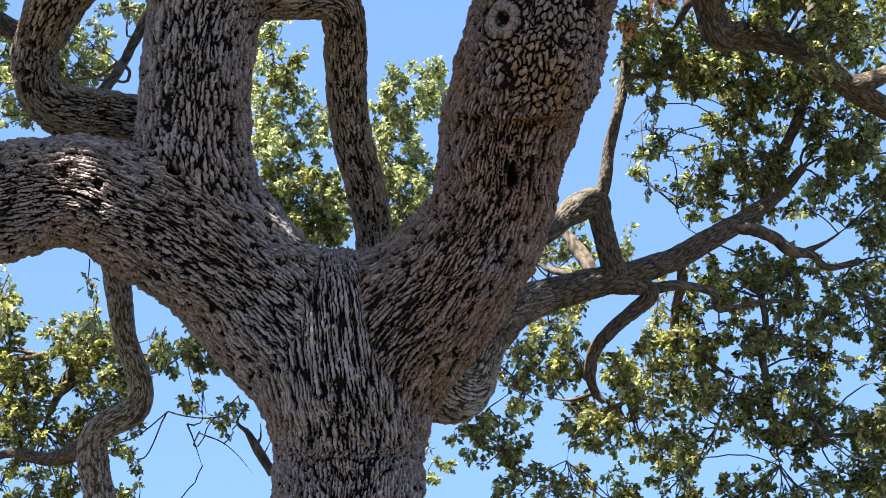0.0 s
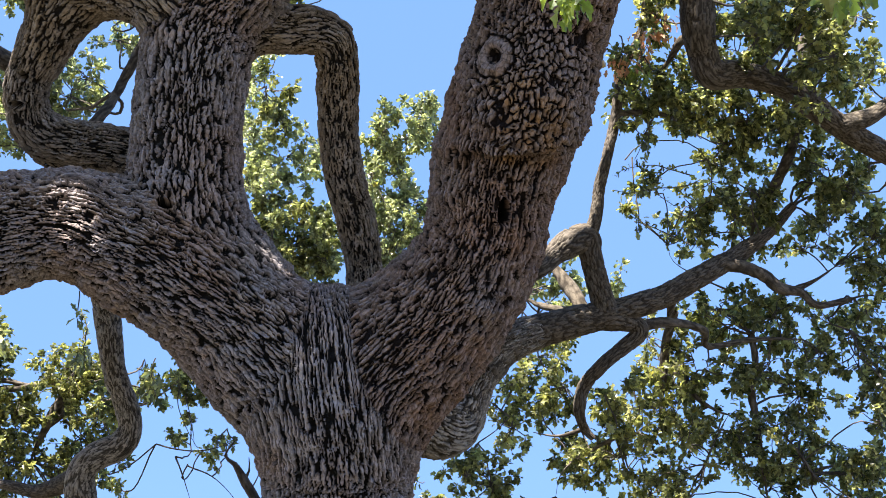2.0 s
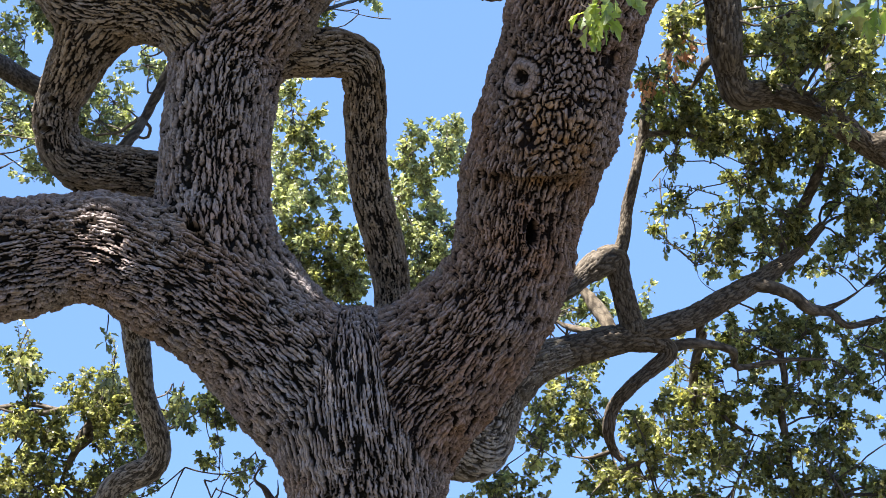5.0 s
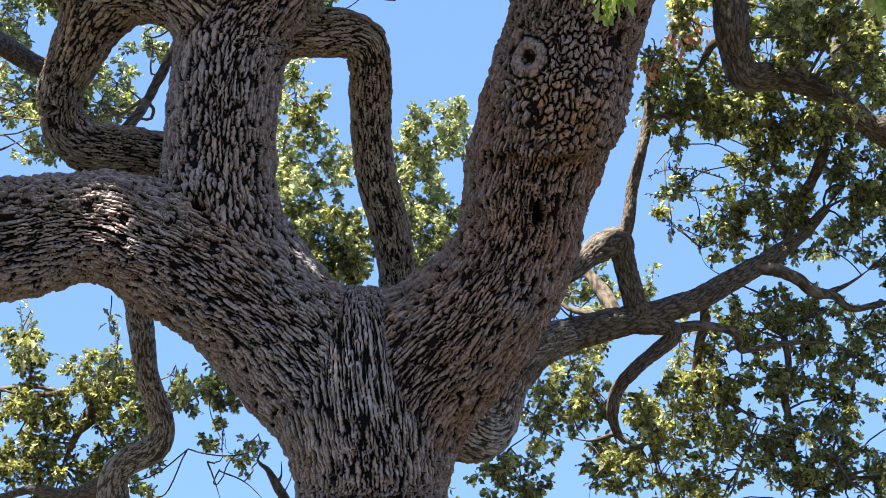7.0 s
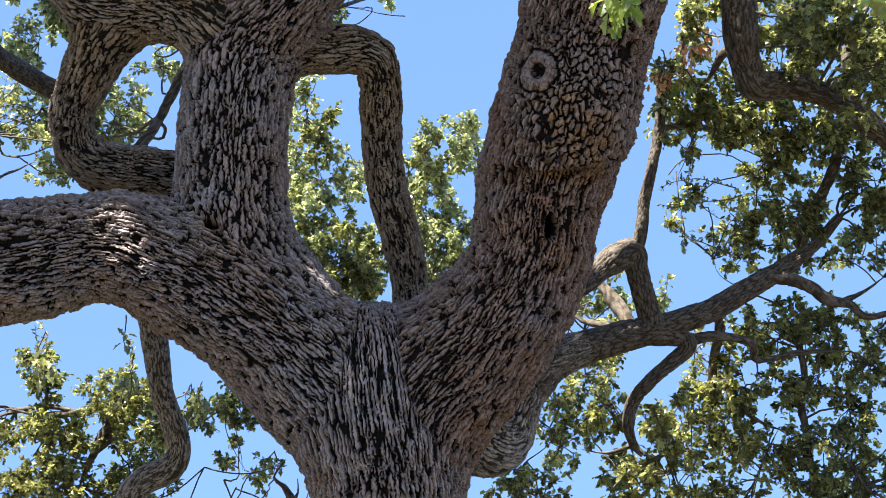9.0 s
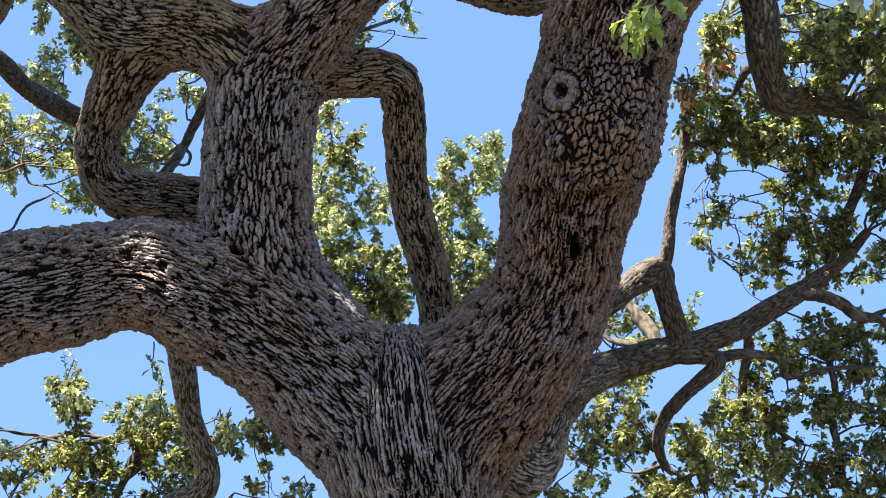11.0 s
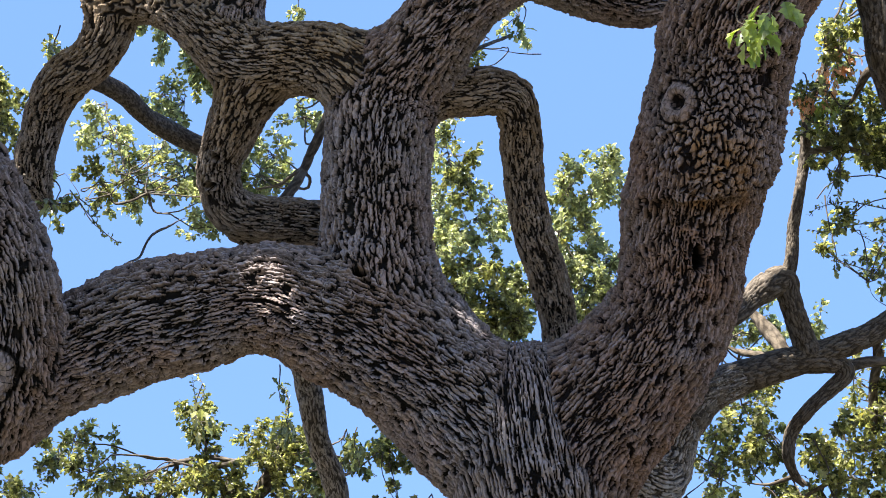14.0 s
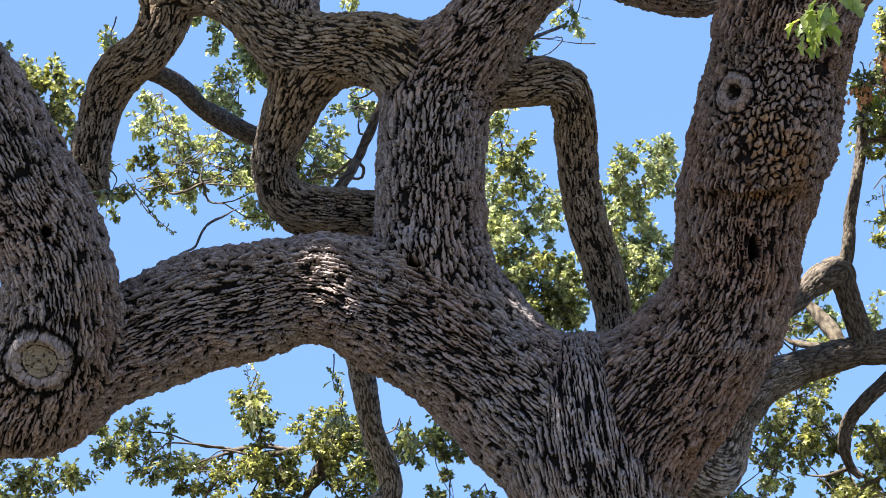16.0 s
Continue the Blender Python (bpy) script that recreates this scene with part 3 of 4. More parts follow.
def branch(points, mat=BRANCH_BARK):
    global count
    count += 1
    thick = max(p[3] for p in points)
    line = spline(points, 0.009 if 0.05 < thick < 0.15 else 0.03)
    sides = 84 if 0.07 < thick < 0.15 else 48 if thick > 0.05 else 12 if thick > 0.02 else 7
    wob = np.stack([value_noise(line[:, :3] * 4 + 9.1 * count, 5), value_noise(line[:, :3] * 4 + 9.1 * count, 6), value_noise(line[:, :3] * 4 + 9.1 * count, 7)], 1)
    line[:, :3] += wob * 0.012
    if thick < 0.05:
        end = min(12, len(line))
        line[-end:, 3] *= np.linspace(1, 0.2, end)
    wood.append(line)
    wood_of.extend([None] * len(line))
    p, f, relief, grain = tube_arrays(line, sides, count, 0.02 if thick > 0.07 else 0.013, 0.012 if thick > 0.07 else 0.005)
    ob = mesh_object("branch", p, f, mat, oak, True, (("relief", "FLOAT", "value", relief), ("grain", "FLOAT_VECTOR", "vector", grain)))
    wood_of[-len(line):] = [ob] * len(line)
    return ob


branch([(0.43, 9.04, 4.92, 0.143), (0.57, 9.04, 5.05, 0.123), (0.76, 9.05, 5.14, 0.103), (0.97, 9.07, 5.22, 0.093), (1.18, 9.10, 5.28, 0.087), (1.40, 9.12, 5.35, 0.077), (1.63, 9.13, 5.44, 0.074), (1.81, 9.13, 5.55, 0.070), (1.96, 9.15, 5.65, 0.064), (2.13, 9.20, 5.77, 0.054), (2.31, 9.24, 5.92, 0.036), (2.48, 9.26, 6.11, 0.029)])
branch([(1.02, 9.11, 5.26, 0.083), (1.22, 9.11, 5.26, 0.076), (1.38, 9.16, 5.26, 0.063), (1.43, 9.18, 5.21, 0.052), (1.33, 9.23, 5.12, 0.045), (1.19, 9.28, 5.01, 0.042), (1.10, 9.38, 4.92, 0.039), (1.07, 9.44, 4.79, 0.035), (1.11, 9.58, 4.71, 0.025), (1.17, 9.61, 4.65, 0.018)])
branch([(1.21, 9.09, 5.29, 0.083), (1.17, 9.02, 5.45, 0.069), (1.13, 8.94, 5.61, 0.066), (1.11, 8.90, 5.70, 0.076), (1.00, 8.87, 5.66, 0.083), (0.88, 8.85, 5.57, 0.069), (0.77, 8.80, 5.45, 0.054), (0.61, 8.73, 5.36, 0.047)])
branch([(1.10, 8.91, 5.69, 0.062), (1.14, 8.86, 5.80, 0.042), (1.17, 8.83, 5.98, 0.038), (1.21, 8.75, 6.13, 0.035), (1.26, 8.71, 6.35, 0.035), (1.29, 8.64, 6.50, 0.032), (1.34, 8.59, 6.72, 0.025), (1.45, 8.53, 6.97, 0.021), (1.49, 8.44, 7.16, 0.018)])
branch([(1.11, 9.17, 5.25, 0.045), (1.08, 9.21, 5.40, 0.046), (1.01, 9.29, 5.57, 0.046), (0.92, 9.33, 5.72, 0.043), (0.80, 9.38, 5.85, 0.036)])
branch([(1.01, 9.46, 5.45, 0.032), (0.84, 9.53, 5.53, 0.033), (0.72, 9.60, 5.62, 0.029)])
branch([(1.40, 9.18, 5.22, 0.042), (1.53, 9.21, 5.27, 0.035), (1.68, 9.21, 5.27, 0.028), (1.86, 9.32, 5.27, 0.025), (1.91, 9.46, 5.21, 0.021), (2.24, 9.53, 5.29, 0.018), (2.55, 9.62, 5.33, 0.015)])
branch([(1.60, 9.12, 5.46, 0.049), (1.63, 9.16, 5.38, 0.046), (1.63, 9.30, 5.32, 0.032)])
branch([(1.91, 9.15, 5.65, 0.050), (2.09, 9.15, 5.63, 0.042), (2.25, 9.26, 5.63, 0.039), (2.36, 9.30, 5.55, 0.036), (2.53, 9.41, 5.56, 0.029), (2.63, 9.44, 5.49, 0.022), (2.87, 9.52, 5.57, 0.018)])
branch([(2.49, 9.40, 5.58, 0.022), (2.66, 9.46, 5.68, 0.018), (2.77, 9.43, 5.75, 0.015)])
branch([(1.47, 7.40, 7.42, 0.115), (1.62, 7.62, 6.92, 0.100), (1.67, 7.78, 6.57, 0.094), (1.71, 7.90, 6.45, 0.088), (1.76, 7.98, 6.34, 0.084), (1.95, 8.05, 6.37, 0.074), (2.17, 8.15, 6.37, 0.070), (2.35, 8.25, 6.33, 0.070), (2.54, 8.36, 6.25, 0.070), (2.72, 8.50, 6.21, 0.066), (2.96, 8.60, 6.12, 0.060)], BRANCH_BARK)
branch([(2.59, 8.38, 6.22, 0.060), (2.68, 8.38, 6.25, 0.055), (2.79, 8.38, 6.29, 0.050), (2.93, 8.38, 6.38, 0.045)])
branch([(2.50, 8.49, 6.58, 0.049), (2.44, 8.40, 6.77, 0.042), (2.52, 8.40, 7.01, 0.035), (2.69, 8.38, 7.29, 0.028)])
branch([(1.77, 8.20, 6.72, 0.041), (1.64, 8.21, 6.71, 0.034), (1.58, 8.35, 6.65, 0.027), (1.51, 8.48, 6.60, 0.021)])
branch([(1.30, 8.66, 6.45, 0.018), (1.48, 8.70, 6.49, 0.018), (1.66, 8.76, 6.48, 0.014), (1.84, 8.81, 6.36, 0.011)])
branch([(2.52, 8.91, 6.62, 0.029), (2.48, 9.09, 6.47, 0.036), (2.37, 9.20, 6.24, 0.033), (2.24, 9.31, 6.01, 0.033), (2.20, 9.37, 5.88, 0.029)])
branch([(2.23, 9.71, 5.39, 0.022), (2.26, 9.79, 5.22, 0.022), (2.23, 9.86, 5.05, 0.026), (2.28, 9.96, 4.85, 0.026), (2.32, 10.07, 4.62, 0.022), (2.36, 10.18, 4.39, 0.018)])
branch([(1.70, 9.46, 5.45, 0.029), (1.66, 9.65, 5.29, 0.029), (1.66, 9.85, 5.09, 0.029), (1.64, 9.96, 4.85, 0.022)])
branch([(1.77, 9.77, 5.25, 0.018), (1.84, 9.86, 5.05, 0.018), (1.99, 9.91, 4.95, 0.018), (2.14, 9.93, 4.90, 0.018)])
branch([(1.11, 9.58, 4.71, 0.018), (0.97, 9.70, 4.70, 0.014), (0.80, 9.78, 4.75, 0.011)])
branch([(1.42, 9.88, 4.79, 0.015), (1.20, 9.92, 4.69, 0.015), (1.02, 9.97, 4.59, 0.015)])
branch([(-1.86, 8.91, 5.44, 0.082), (-1.85, 9.09, 5.29, 0.076), (-1.82, 9.18, 5.10, 0.073), (-1.78, 9.27, 4.92, 0.073), (-1.73, 9.34, 4.76, 0.073), (-1.71, 9.39, 4.65, 0.069), (-1.77, 9.44, 4.55, 0.076), (-1.91, 9.47, 4.48, 0.080), (-1.99, 9.51, 4.40, 0.087), (-2.01, 9.58, 4.26, 0.090), (-1.96, 9.68, 4.03, 0.097), (-1.82, 9.72, 3.70, 0.103)], BARK_PALE_LIT)
branch([(-2.03, 9.61, 4.43, 0.056), (-2.17, 9.73, 4.39, 0.057), (-2.36, 9.85, 4.37, 0.043), (-2.60, 9.93, 4.43, 0.029), (-2.84, 10.05, 4.42, 0.022)])
branch([(-3.03, 10.42, 5.29, 0.019), (-2.80, 10.41, 5.31, 0.019), (-2.61, 10.42, 5.29, 0.023), (-2.45, 10.40, 5.32, 0.027)])
branch([(-2.33, 10.42, 5.29, 0.035), (-2.45, 10.50, 5.11, 0.043), (-2.53, 10.56, 4.97, 0.035), (-2.61, 10.65, 4.80, 0.031)])
branch([(-3.04, 7.99, 6.95, 0.060), (-2.94, 8.19, 6.98, 0.062), (-2.86, 8.52, 7.00, 0.064), (-2.76, 8.83, 7.03, 0.066), (-2.58, 8.97, 6.98, 0.066), (-2.43, 9.09, 6.95, 0.059)])
branch([(-2.25, 9.39, 6.54, 0.037), (-2.08, 9.30, 6.74, 0.037), (-1.96, 9.31, 6.95, 0.034), (-1.86, 9.24, 7.11, 0.034), (-1.78, 9.15, 7.29, 0.030), (-1.70, 9.06, 7.50, 0.026)])
branch([(-0.92, 9.79, 4.26, 0.032), (-1.02, 9.73, 4.40, 0.032), (-1.09, 9.68, 4.50, 0.025), (-1.15, 9.66, 4.55, 0.018), (-1.07, 9.61, 4.65, 0.014)])
branch([(-1.04, 9.73, 4.40, 0.018), (-0.99, 9.70, 4.47, 0.014), (-0.99, 9.66, 4.55, 0.011)])
branch([(-3.08, 9.43, 6.92, 0.009), (-3.20, 9.45, 6.88, 0.011), (-3.32, 9.46, 6.87, 0.011), (-3.34, 9.43, 6.93, 0.009), (-3.22, 9.38, 7.05, 0.008)])
branch([(-2.82, 8.30, 5.80, 0.008), (-2.81, 8.55, 5.99, 0.008), (-2.82, 8.85, 6.29, 0.009), (-2.73, 9.25, 6.61, 0.007)])
branch([(-0.46, 8.39, 7.28, 0.011), (-0.65, 8.00, 6.93, 0.013), (-0.76, 7.77, 6.71, 0.016)])
branch([(-2.88, 10.43, 5.26, 0.023), (-2.59, 10.43, 5.27, 0.027), (-2.43, 10.41, 5.29, 0.031), (-2.35, 10.48, 5.15, 0.035), (-2.53, 10.56, 4.98, 0.035)])
branch([(-1.64, 10.01, 4.74, 0.005), (-1.52, 10.02, 4.71, 0.005), (-1.38, 10.03, 4.70, 0.006), (-1.25, 10.02, 4.72, 0.007), (-1.12, 10.00, 4.76, 0.007)])
branch([(-1.52, 10.05, 4.66, 0.007), (-1.47, 10.10, 4.55, 0.007), (-1.43, 10.16, 4.42, 0.007)])
branch([(-1.48, 9.85, 5.09, 0.004), (-1.50, 9.90, 4.97, 0.004), (-1.45, 9.97, 4.84, 0.005), (-1.38, 10.02, 4.72, 0.005)])
branch([(-1.43, 10.07, 4.62, 0.005), (-1.30, 10.09, 4.56, 0.005), (-1.19, 10.14, 4.47, 0.005), (-1.10, 10.18, 4.37, 0.005)])
branch([(-1.45, 9.92, 4.94, 0.004), (-1.41, 9.97, 4.82, 0.004), (-1.40, 10.02, 4.72, 0.005)])
branch([(-1.03, 10.14, 4.45, 0.007), (-0.97, 10.10, 4.55, 0.005), (-0.95, 10.05, 4.65, 0.005)])
branch([(-3.64, 9.11, 6.67, 0.005), (-3.49, 9.07, 6.75, 0.005), (-3.37, 9.15, 6.58, 0.005), (-3.25, 9.20, 6.48, 0.004), (-3.17, 9.22, 6.43, 0.004)])
branch([(-3.50, 9.12, 6.65, 0.005), (-3.43, 9.08, 6.73, 0.005), (-3.52, 9.02, 6.87, 0.004)])
branch([(-1.82, 8.65, 7.65, 0.005), (-2.02, 8.69, 7.56, 0.005), (-1.99, 8.75, 7.44, 0.004)])
branch([(-0.29, 8.78, 7.38, 0.004), (-0.42, 8.77, 7.39, 0.005), (-0.54, 8.76, 7.42, 0.005), (-0.67, 8.75, 7.44, 0.007)])
branch([(-1.46, 9.88, 5.03, 0.004), (-1.41, 9.96, 4.86, 0.004), (-1.43, 10.02, 4.72, 0.004)])
branch([(-2.76, 9.86, 5.06, 0.010), (-2.95, 9.85, 5.09, 0.007), (-3.11, 9.89, 4.99, 0.007)])
branch([(2.52, 8.95, 6.54, 0.007), (2.24, 8.97, 6.49, 0.007), (2.06, 9.00, 6.44, 0.005), (1.91, 9.05, 6.33, 0.005)])
branch([(2.04, 9.40, 5.58, 0.007), (1.88, 9.37, 5.64, 0.007), (1.70, 9.32, 5.74, 0.005), (1.66, 9.28, 5.84, 0.005)])
branch([(2.84, 9.51, 5.35, 0.007), (2.67, 9.48, 5.40, 0.007), (2.60, 9.46, 5.45, 0.007)])
branch([(1.45, 9.67, 4.99, 0.007), (1.39, 9.66, 5.02, 0.005), (1.37, 9.69, 4.95, 0.005)])
branch([(1.16, 9.83, 4.66, 0.007), (0.98, 9.90, 4.50, 0.007), (0.94, 9.96, 4.37, 0.005)])
branch([(0.65, 9.74, 4.84, 0.005), (0.49, 9.70, 4.94, 0.005), (0.41, 9.85, 5.09, 0.005)])
branch([(0.45, 9.81, 4.69, 0.005), (0.56, 9.78, 4.76, 0.005), (0.65, 9.74, 4.84, 0.007)])
branch([(1.91, 9.87, 4.56, 0.009), (1.99, 9.80, 4.73, 0.009), (2.06, 9.74, 4.86, 0.009)])
branch([(2.60, 9.90, 4.50, 0.009), (2.49, 9.83, 4.66, 0.009), (2.35, 9.77, 4.79, 0.009), (2.24, 9.74, 4.86, 0.009)])
# boughs added out of view to carry the overhead clumps
branch([(1.00, 6.95, 6.66, 0.300), (1.30, 6.70, 7.30, 0.260), (1.20, 6.20, 8.50, 0.200), (0.60, 5.50, 9.70, 0.120), (-0.20, 4.80, 10.50, 0.060)])
branch([(-4.20, 6.70, 7.00, 0.235), (-4.40, 6.50, 7.90, 0.190), (-4.20, 6.00, 9.00, 0.130), (-3.90, 5.20, 9.90, 0.070)])
branch([(-0.80, 7.44, 6.85, 0.150), (-0.90, 7.10, 7.80, 0.130), (-1.20, 6.40, 9.20, 0.090), (-1.60, 5.20, 10.30, 0.050)])

wood = np.vstack(wood)

# ---- leaves ----
LEAF_OUTLINE = ((0.0, 0.03), (0.24, 0.22), (0.36, 0.10), (0.6, 0.34), (0.72, 0.17), (1.0, 0.12))


def leaf_shape():
    """A lobed leaf along +y, one unit long, folded a little along its rib."""
    v, f = [], []
    for y, w in LEAF_OUTLINE:
        bend = -0.18 * y * y
        v += [(-w, y + 0.05 * (w > 0.16), 0.35 * w + bend), (0, y, bend), (w, y + 0.05 * (w > 0.16), 0.35 * w + bend)]
    for i in range(len(LEAF_OUTLINE) - 1):
        a = 3 * i
        f += [(a, a + 1, a + 4, a + 3), (a + 1, a + 2, a + 5, a + 4)]
    return np.array(v), np.array(f)


LV, LF = leaf_shape()
# the same outline in one strip, bent and twisted, for leaves farther off
LV_STRIP = np.array([(k * w, y + 0.05 * (w > 0.16), 0.12 * k * math.sin(5 * y) - 0.22 * y * y + 0.3 * w * (k > 0)) for y, w in LEAF_OUTLINE for k in (-1, 1)])
LF_STRIP = np.array([(2 * i, 2 * i + 1, 2 * i + 3, 2 * i + 2) for i in range(len(LEAF_OUTLINE) - 1)])
LV_PLAIN = np.array([(-0.04, 0, 0), (0.04, 0, 0), (-0.33, 0.55, 0.05), (0.33, 0.55, 0.05), (-0.05, 1, -0.15), (0.05, 1, -0.15)])
LF_PLAIN = np.array([(0, 1, 3, 2), (2, 3, 5, 4)])
rng = np.random.default_rng(5)
twig_store = []


def place_leaves(base, way, up, length, LV=LV, LF=LF):
    """Vertices and quads of one leaf for each row."""
    way = way / np.linalg.norm(way, axis=1, keepdims=True)
    side = np.cross(way, up)
    side /= np.maximum(np.linalg.norm(side, axis=1, keepdims=True), 1e-6)
    nrm = np.cross(side, way)
    wide = length * rng.uniform(0.85, 1.2, len(length))
    v = base[:, None] + LV[None, :, 0, None] * side[:, None] * wide[:, None, None] + LV[None, :, 1, None] * way[:, None] * length[:, None, None] + LV[None, :, 2, None] * nrm[:, None] * length[:, None, None]
    f = (LF[None] + (np.arange(len(base)) * len(LV))[:, None, None]).reshape(-1, 4)
    return v.reshape(-1, 3), f


def reach(hubs):
    """Thin branchlets from the nearest wood to the hubs of a clump."""
    for hub in hubs:
        start = wood[np.argmin(((wood[:, :3] - hub) ** 2).sum(1))]
        gap = hub - start[:3]
        far = np.linalg.norm(gap)
        if far > 0.9:
            continue
        t = np.linspace(0, 1, max(5, int(far / 0.06)))[:, None]
        bend = rng.normal(size=3) * 0.12 * far
        path = start[:3] + gap * t + bend * np.sin(t * np.pi) + 0.03 * far * np.sin(t * rng.uniform(4, 9, 3) + bend * 40) * np.sin(t * np.pi) + rng.normal(size=(len(t), 3)) * 0.004
        size = min(0.35 * start[3] + 0.004, 0.006 + 0.012 * far)
        twig_store.append(np.c_[path, np.linspace(size, 0.005, len(t))])


# gaps cut in the added crown so the sun reaches chosen stems and leaves: the place it lights, and the gap's half width
GAPS = [((-1.72, 7.62, 5.13), 0.18), ((2.2, 9.8, 5.2), 0.8), ((1.4, 9.9, 4.8), 0.6), ((2.3, 9.0, 6.4), 0.5), ((-1.014, 7.498, 5.870), 0.11), ((-0.576, 7.736, 6.542), 0.2), ((-1.783, 9.162, 5.023), 0.4), ((0.329, 8.728, 4.652), 0.3),
        ((-0.911, 10.823, 6.784), 0.75), ((-0.104, 10.790, 6.855), 0.6), ((-1.053, 10.500, 7.478), 0.5), ((-0.682, 11.003, 6.398), 0.5), ((-2.618, 10.442, 5.236), 0.7)]


def foliage(centre, radii, sprays, tone, leaf=(0.034, 0.064), per=29, name="foliage", link=True, plain=False):
    """A loose clump of leafy twigs."""
    centre, radii = np.array(centre), np.array(radii)
    bases, ways, ups, sizes = [], [], [], []
    hubs = centre + rng.normal(size=(max(2, sprays // 5), 3)) * radii * 0.35
    if link:
        reach(hubs)
    for _ in range(sprays):
        d = rng.normal(size=3)
        d /= np.linalg.norm(d)
        tip = centre + d * radii * rng.uniform(0.3, 1.25)
        hub = hubs[np.argmin(((hubs - tip) ** 2).sum(1))]
        go = tip - hub
        far = max(np.linalg.norm(go), 1e-3)
        if far < 0.18:
            tip = hub + go / far * 0.18
        t = np.linspace(0, 1, 6)[:, None]
        sag = rng.normal(size=3) * 0.16 * far
        path = hub + (tip - hub) * t + sag * np.sin(t * 3.1) + rng.normal(size=(6, 3)) * 0.006
        go = go / far
        if not plain:
            twig_store.append(np.c_[path, np.linspace(0.0042, 0.0015, 6)])
        n = int(per * rng.uniform(0.6, 1.35))
        u = np.sqrt(rng.uniform(0.12, 1, n))
        spot = np.stack([np.interp(u, t[:, 0], path[:, i]) for i in range(3)], 1)
        out = rng.normal(size=(n, 3)) + go * 0.8
        out /= np.linalg.norm(out, axis=1, keepdims=True)
        bases.append(spot + out * 0.012)
        ways.append(out + (0, 0, -0.15))
        ups.append(rng.normal(size=(n, 3)) * 0.55 + (0, 0, 1))
        sizes.append(rng.uniform(*leaf, n))
    if plain:
        rows = np.vstack(bases)
        keep = np.ones(len(rows), bool)
        for spot, wide in GAPS:
            off = rows - np.array(spot)
            keep &= np.linalg.norm(off - np.outer(off @ np.array(SUN_DIR), SUN_DIR), axis=1) > wide
        bases, ways, ups, sizes = [rows[keep]], [np.vstack(ways)[keep]], [np.vstack(ups)[keep]], [np.concatenate(sizes)[keep]]
    v, f = place_leaves(np.vstack(bases), np.vstack(ways), np.vstack(ups), np.concatenate(sizes), *((LV_PLAIN, LF_PLAIN) if plain else (LV_STRIP, LF_STRIP)))
    ob = mesh_object(name, v, f, (LEAF, LEAF_PALE_LIT, LEAF_DRY)[tone], wood_of[np.argmin(((wood[:, :3] - centre) ** 2).sum(1))], False)
    ob["kind"] = "stuff"
    return ob


foliage((-1.02, 10.48, 7.51), (0.17, 0.45, 0.25), 22, 0)
foliage((-1.06, 10.72, 7.01), (0.23, 0.45, 0.30), 41, 1)
foliage((-0.76, 10.90, 6.63), (0.23, 0.45, 0.30), 41, 0)
foliage((-0.89, 10.99, 6.44), (0.17, 0.45, 0.15), 19, 0)
foliage((-0.80, 10.82, 7.26), (0.17, 0.45, 0.22), 19, 1)
foliage((-1.19, 10.75, 7.42), (0.11, 0.45, 0.26), 12, 1)
foliage((-0.23, 10.61, 7.24), (0.12, 0.45, 0.21), 14, 1)
foliage((0.10, 10.54, 7.40), (0.13, 0.45, 0.17), 14, 1)
foliage((-0.09, 10.66, 7.13), (0.19, 0.45, 0.19), 16, 1)
foliage((-0.15, 10.82, 6.78), (0.17, 0.45, 0.25), 28, 1)
foliage((0.04, 10.90, 6.63), (0.15, 0.45, 0.21), 22, 1)
foliage((-0.29, 10.75, 6.94), (0.11, 0.45, 0.25), 14, 1)
foliage((-2.84, 10.33, 5.47), (0.12, 0.45, 0.23), 12, 0)
foliage((-2.29, 10.38, 5.36), (0.19, 0.45, 0.21), 22, 0)
foliage((-2.68, 10.50, 5.11), (0.31, 0.45, 0.19), 28, 0)
foliage((-2.84, 10.63, 4.83), (0.29, 0.45, 0.21), 28, 0)
foliage((-2.29, 10.58, 4.94), (0.27, 0.45, 0.19), 22, 0)
foliage((-2.45, 10.69, 4.71), (0.23, 0.45, 0.16), 16, 0)
foliage((-1.91, 9.72, 4.89), (0.11, 0.45, 0.18), 6, 0)
foliage((-2.00, 10.31, 4.58), (0.09, 0.45, 0.09), 6, 0)
foliage((-1.57, 10.89, 5.46), (0.17, 0.45, 0.16), 12, 0)
foliage((-1.85, 10.89, 5.46), (0.10, 0.45, 0.13), 8, 0)
foliage((-1.48, 10.61, 4.87), (0.14, 0.45, 0.07), 4, 0)
foliage((-1.32, 10.60, 4.90), (0.12, 0.45, 0.09), 4, 0)
foliage((1.38, 8.66, 6.68), (0.18, 0.45, 0.18), 18, 0)
foliage((1.73, 8.88, 6.69), (0.22, 0.45, 0.16), 23, 0)
foliage((2.06, 8.94, 6.56), (0.22, 0.45, 0.18), 25, 0)
foliage((2.42, 8.99, 6.46), (0.25, 0.45, 0.22), 34, 0)
foliage((2.71, 9.06, 6.30), (0.18, 0.45, 0.29), 29, 0)
foliage((1.88, 9.39, 6.07), (0.26, 0.45, 0.17), 27, 0)
foliage((2.28, 9.38, 6.09), (0.26, 0.45, 0.22), 29, 0)
foliage((2.04, 9.33, 6.43), (0.20, 0.45, 0.17), 18, 0)
foliage((2.65, 9.43, 5.99), (0.22, 0.45, 0.17), 18, 0)
foliage((2.24, 8.70, 7.08), (0.25, 0.45, 0.18), 29, 0)
foliage((2.55, 8.54, 6.94), (0.25, 0.45, 0.21), 29, 0)
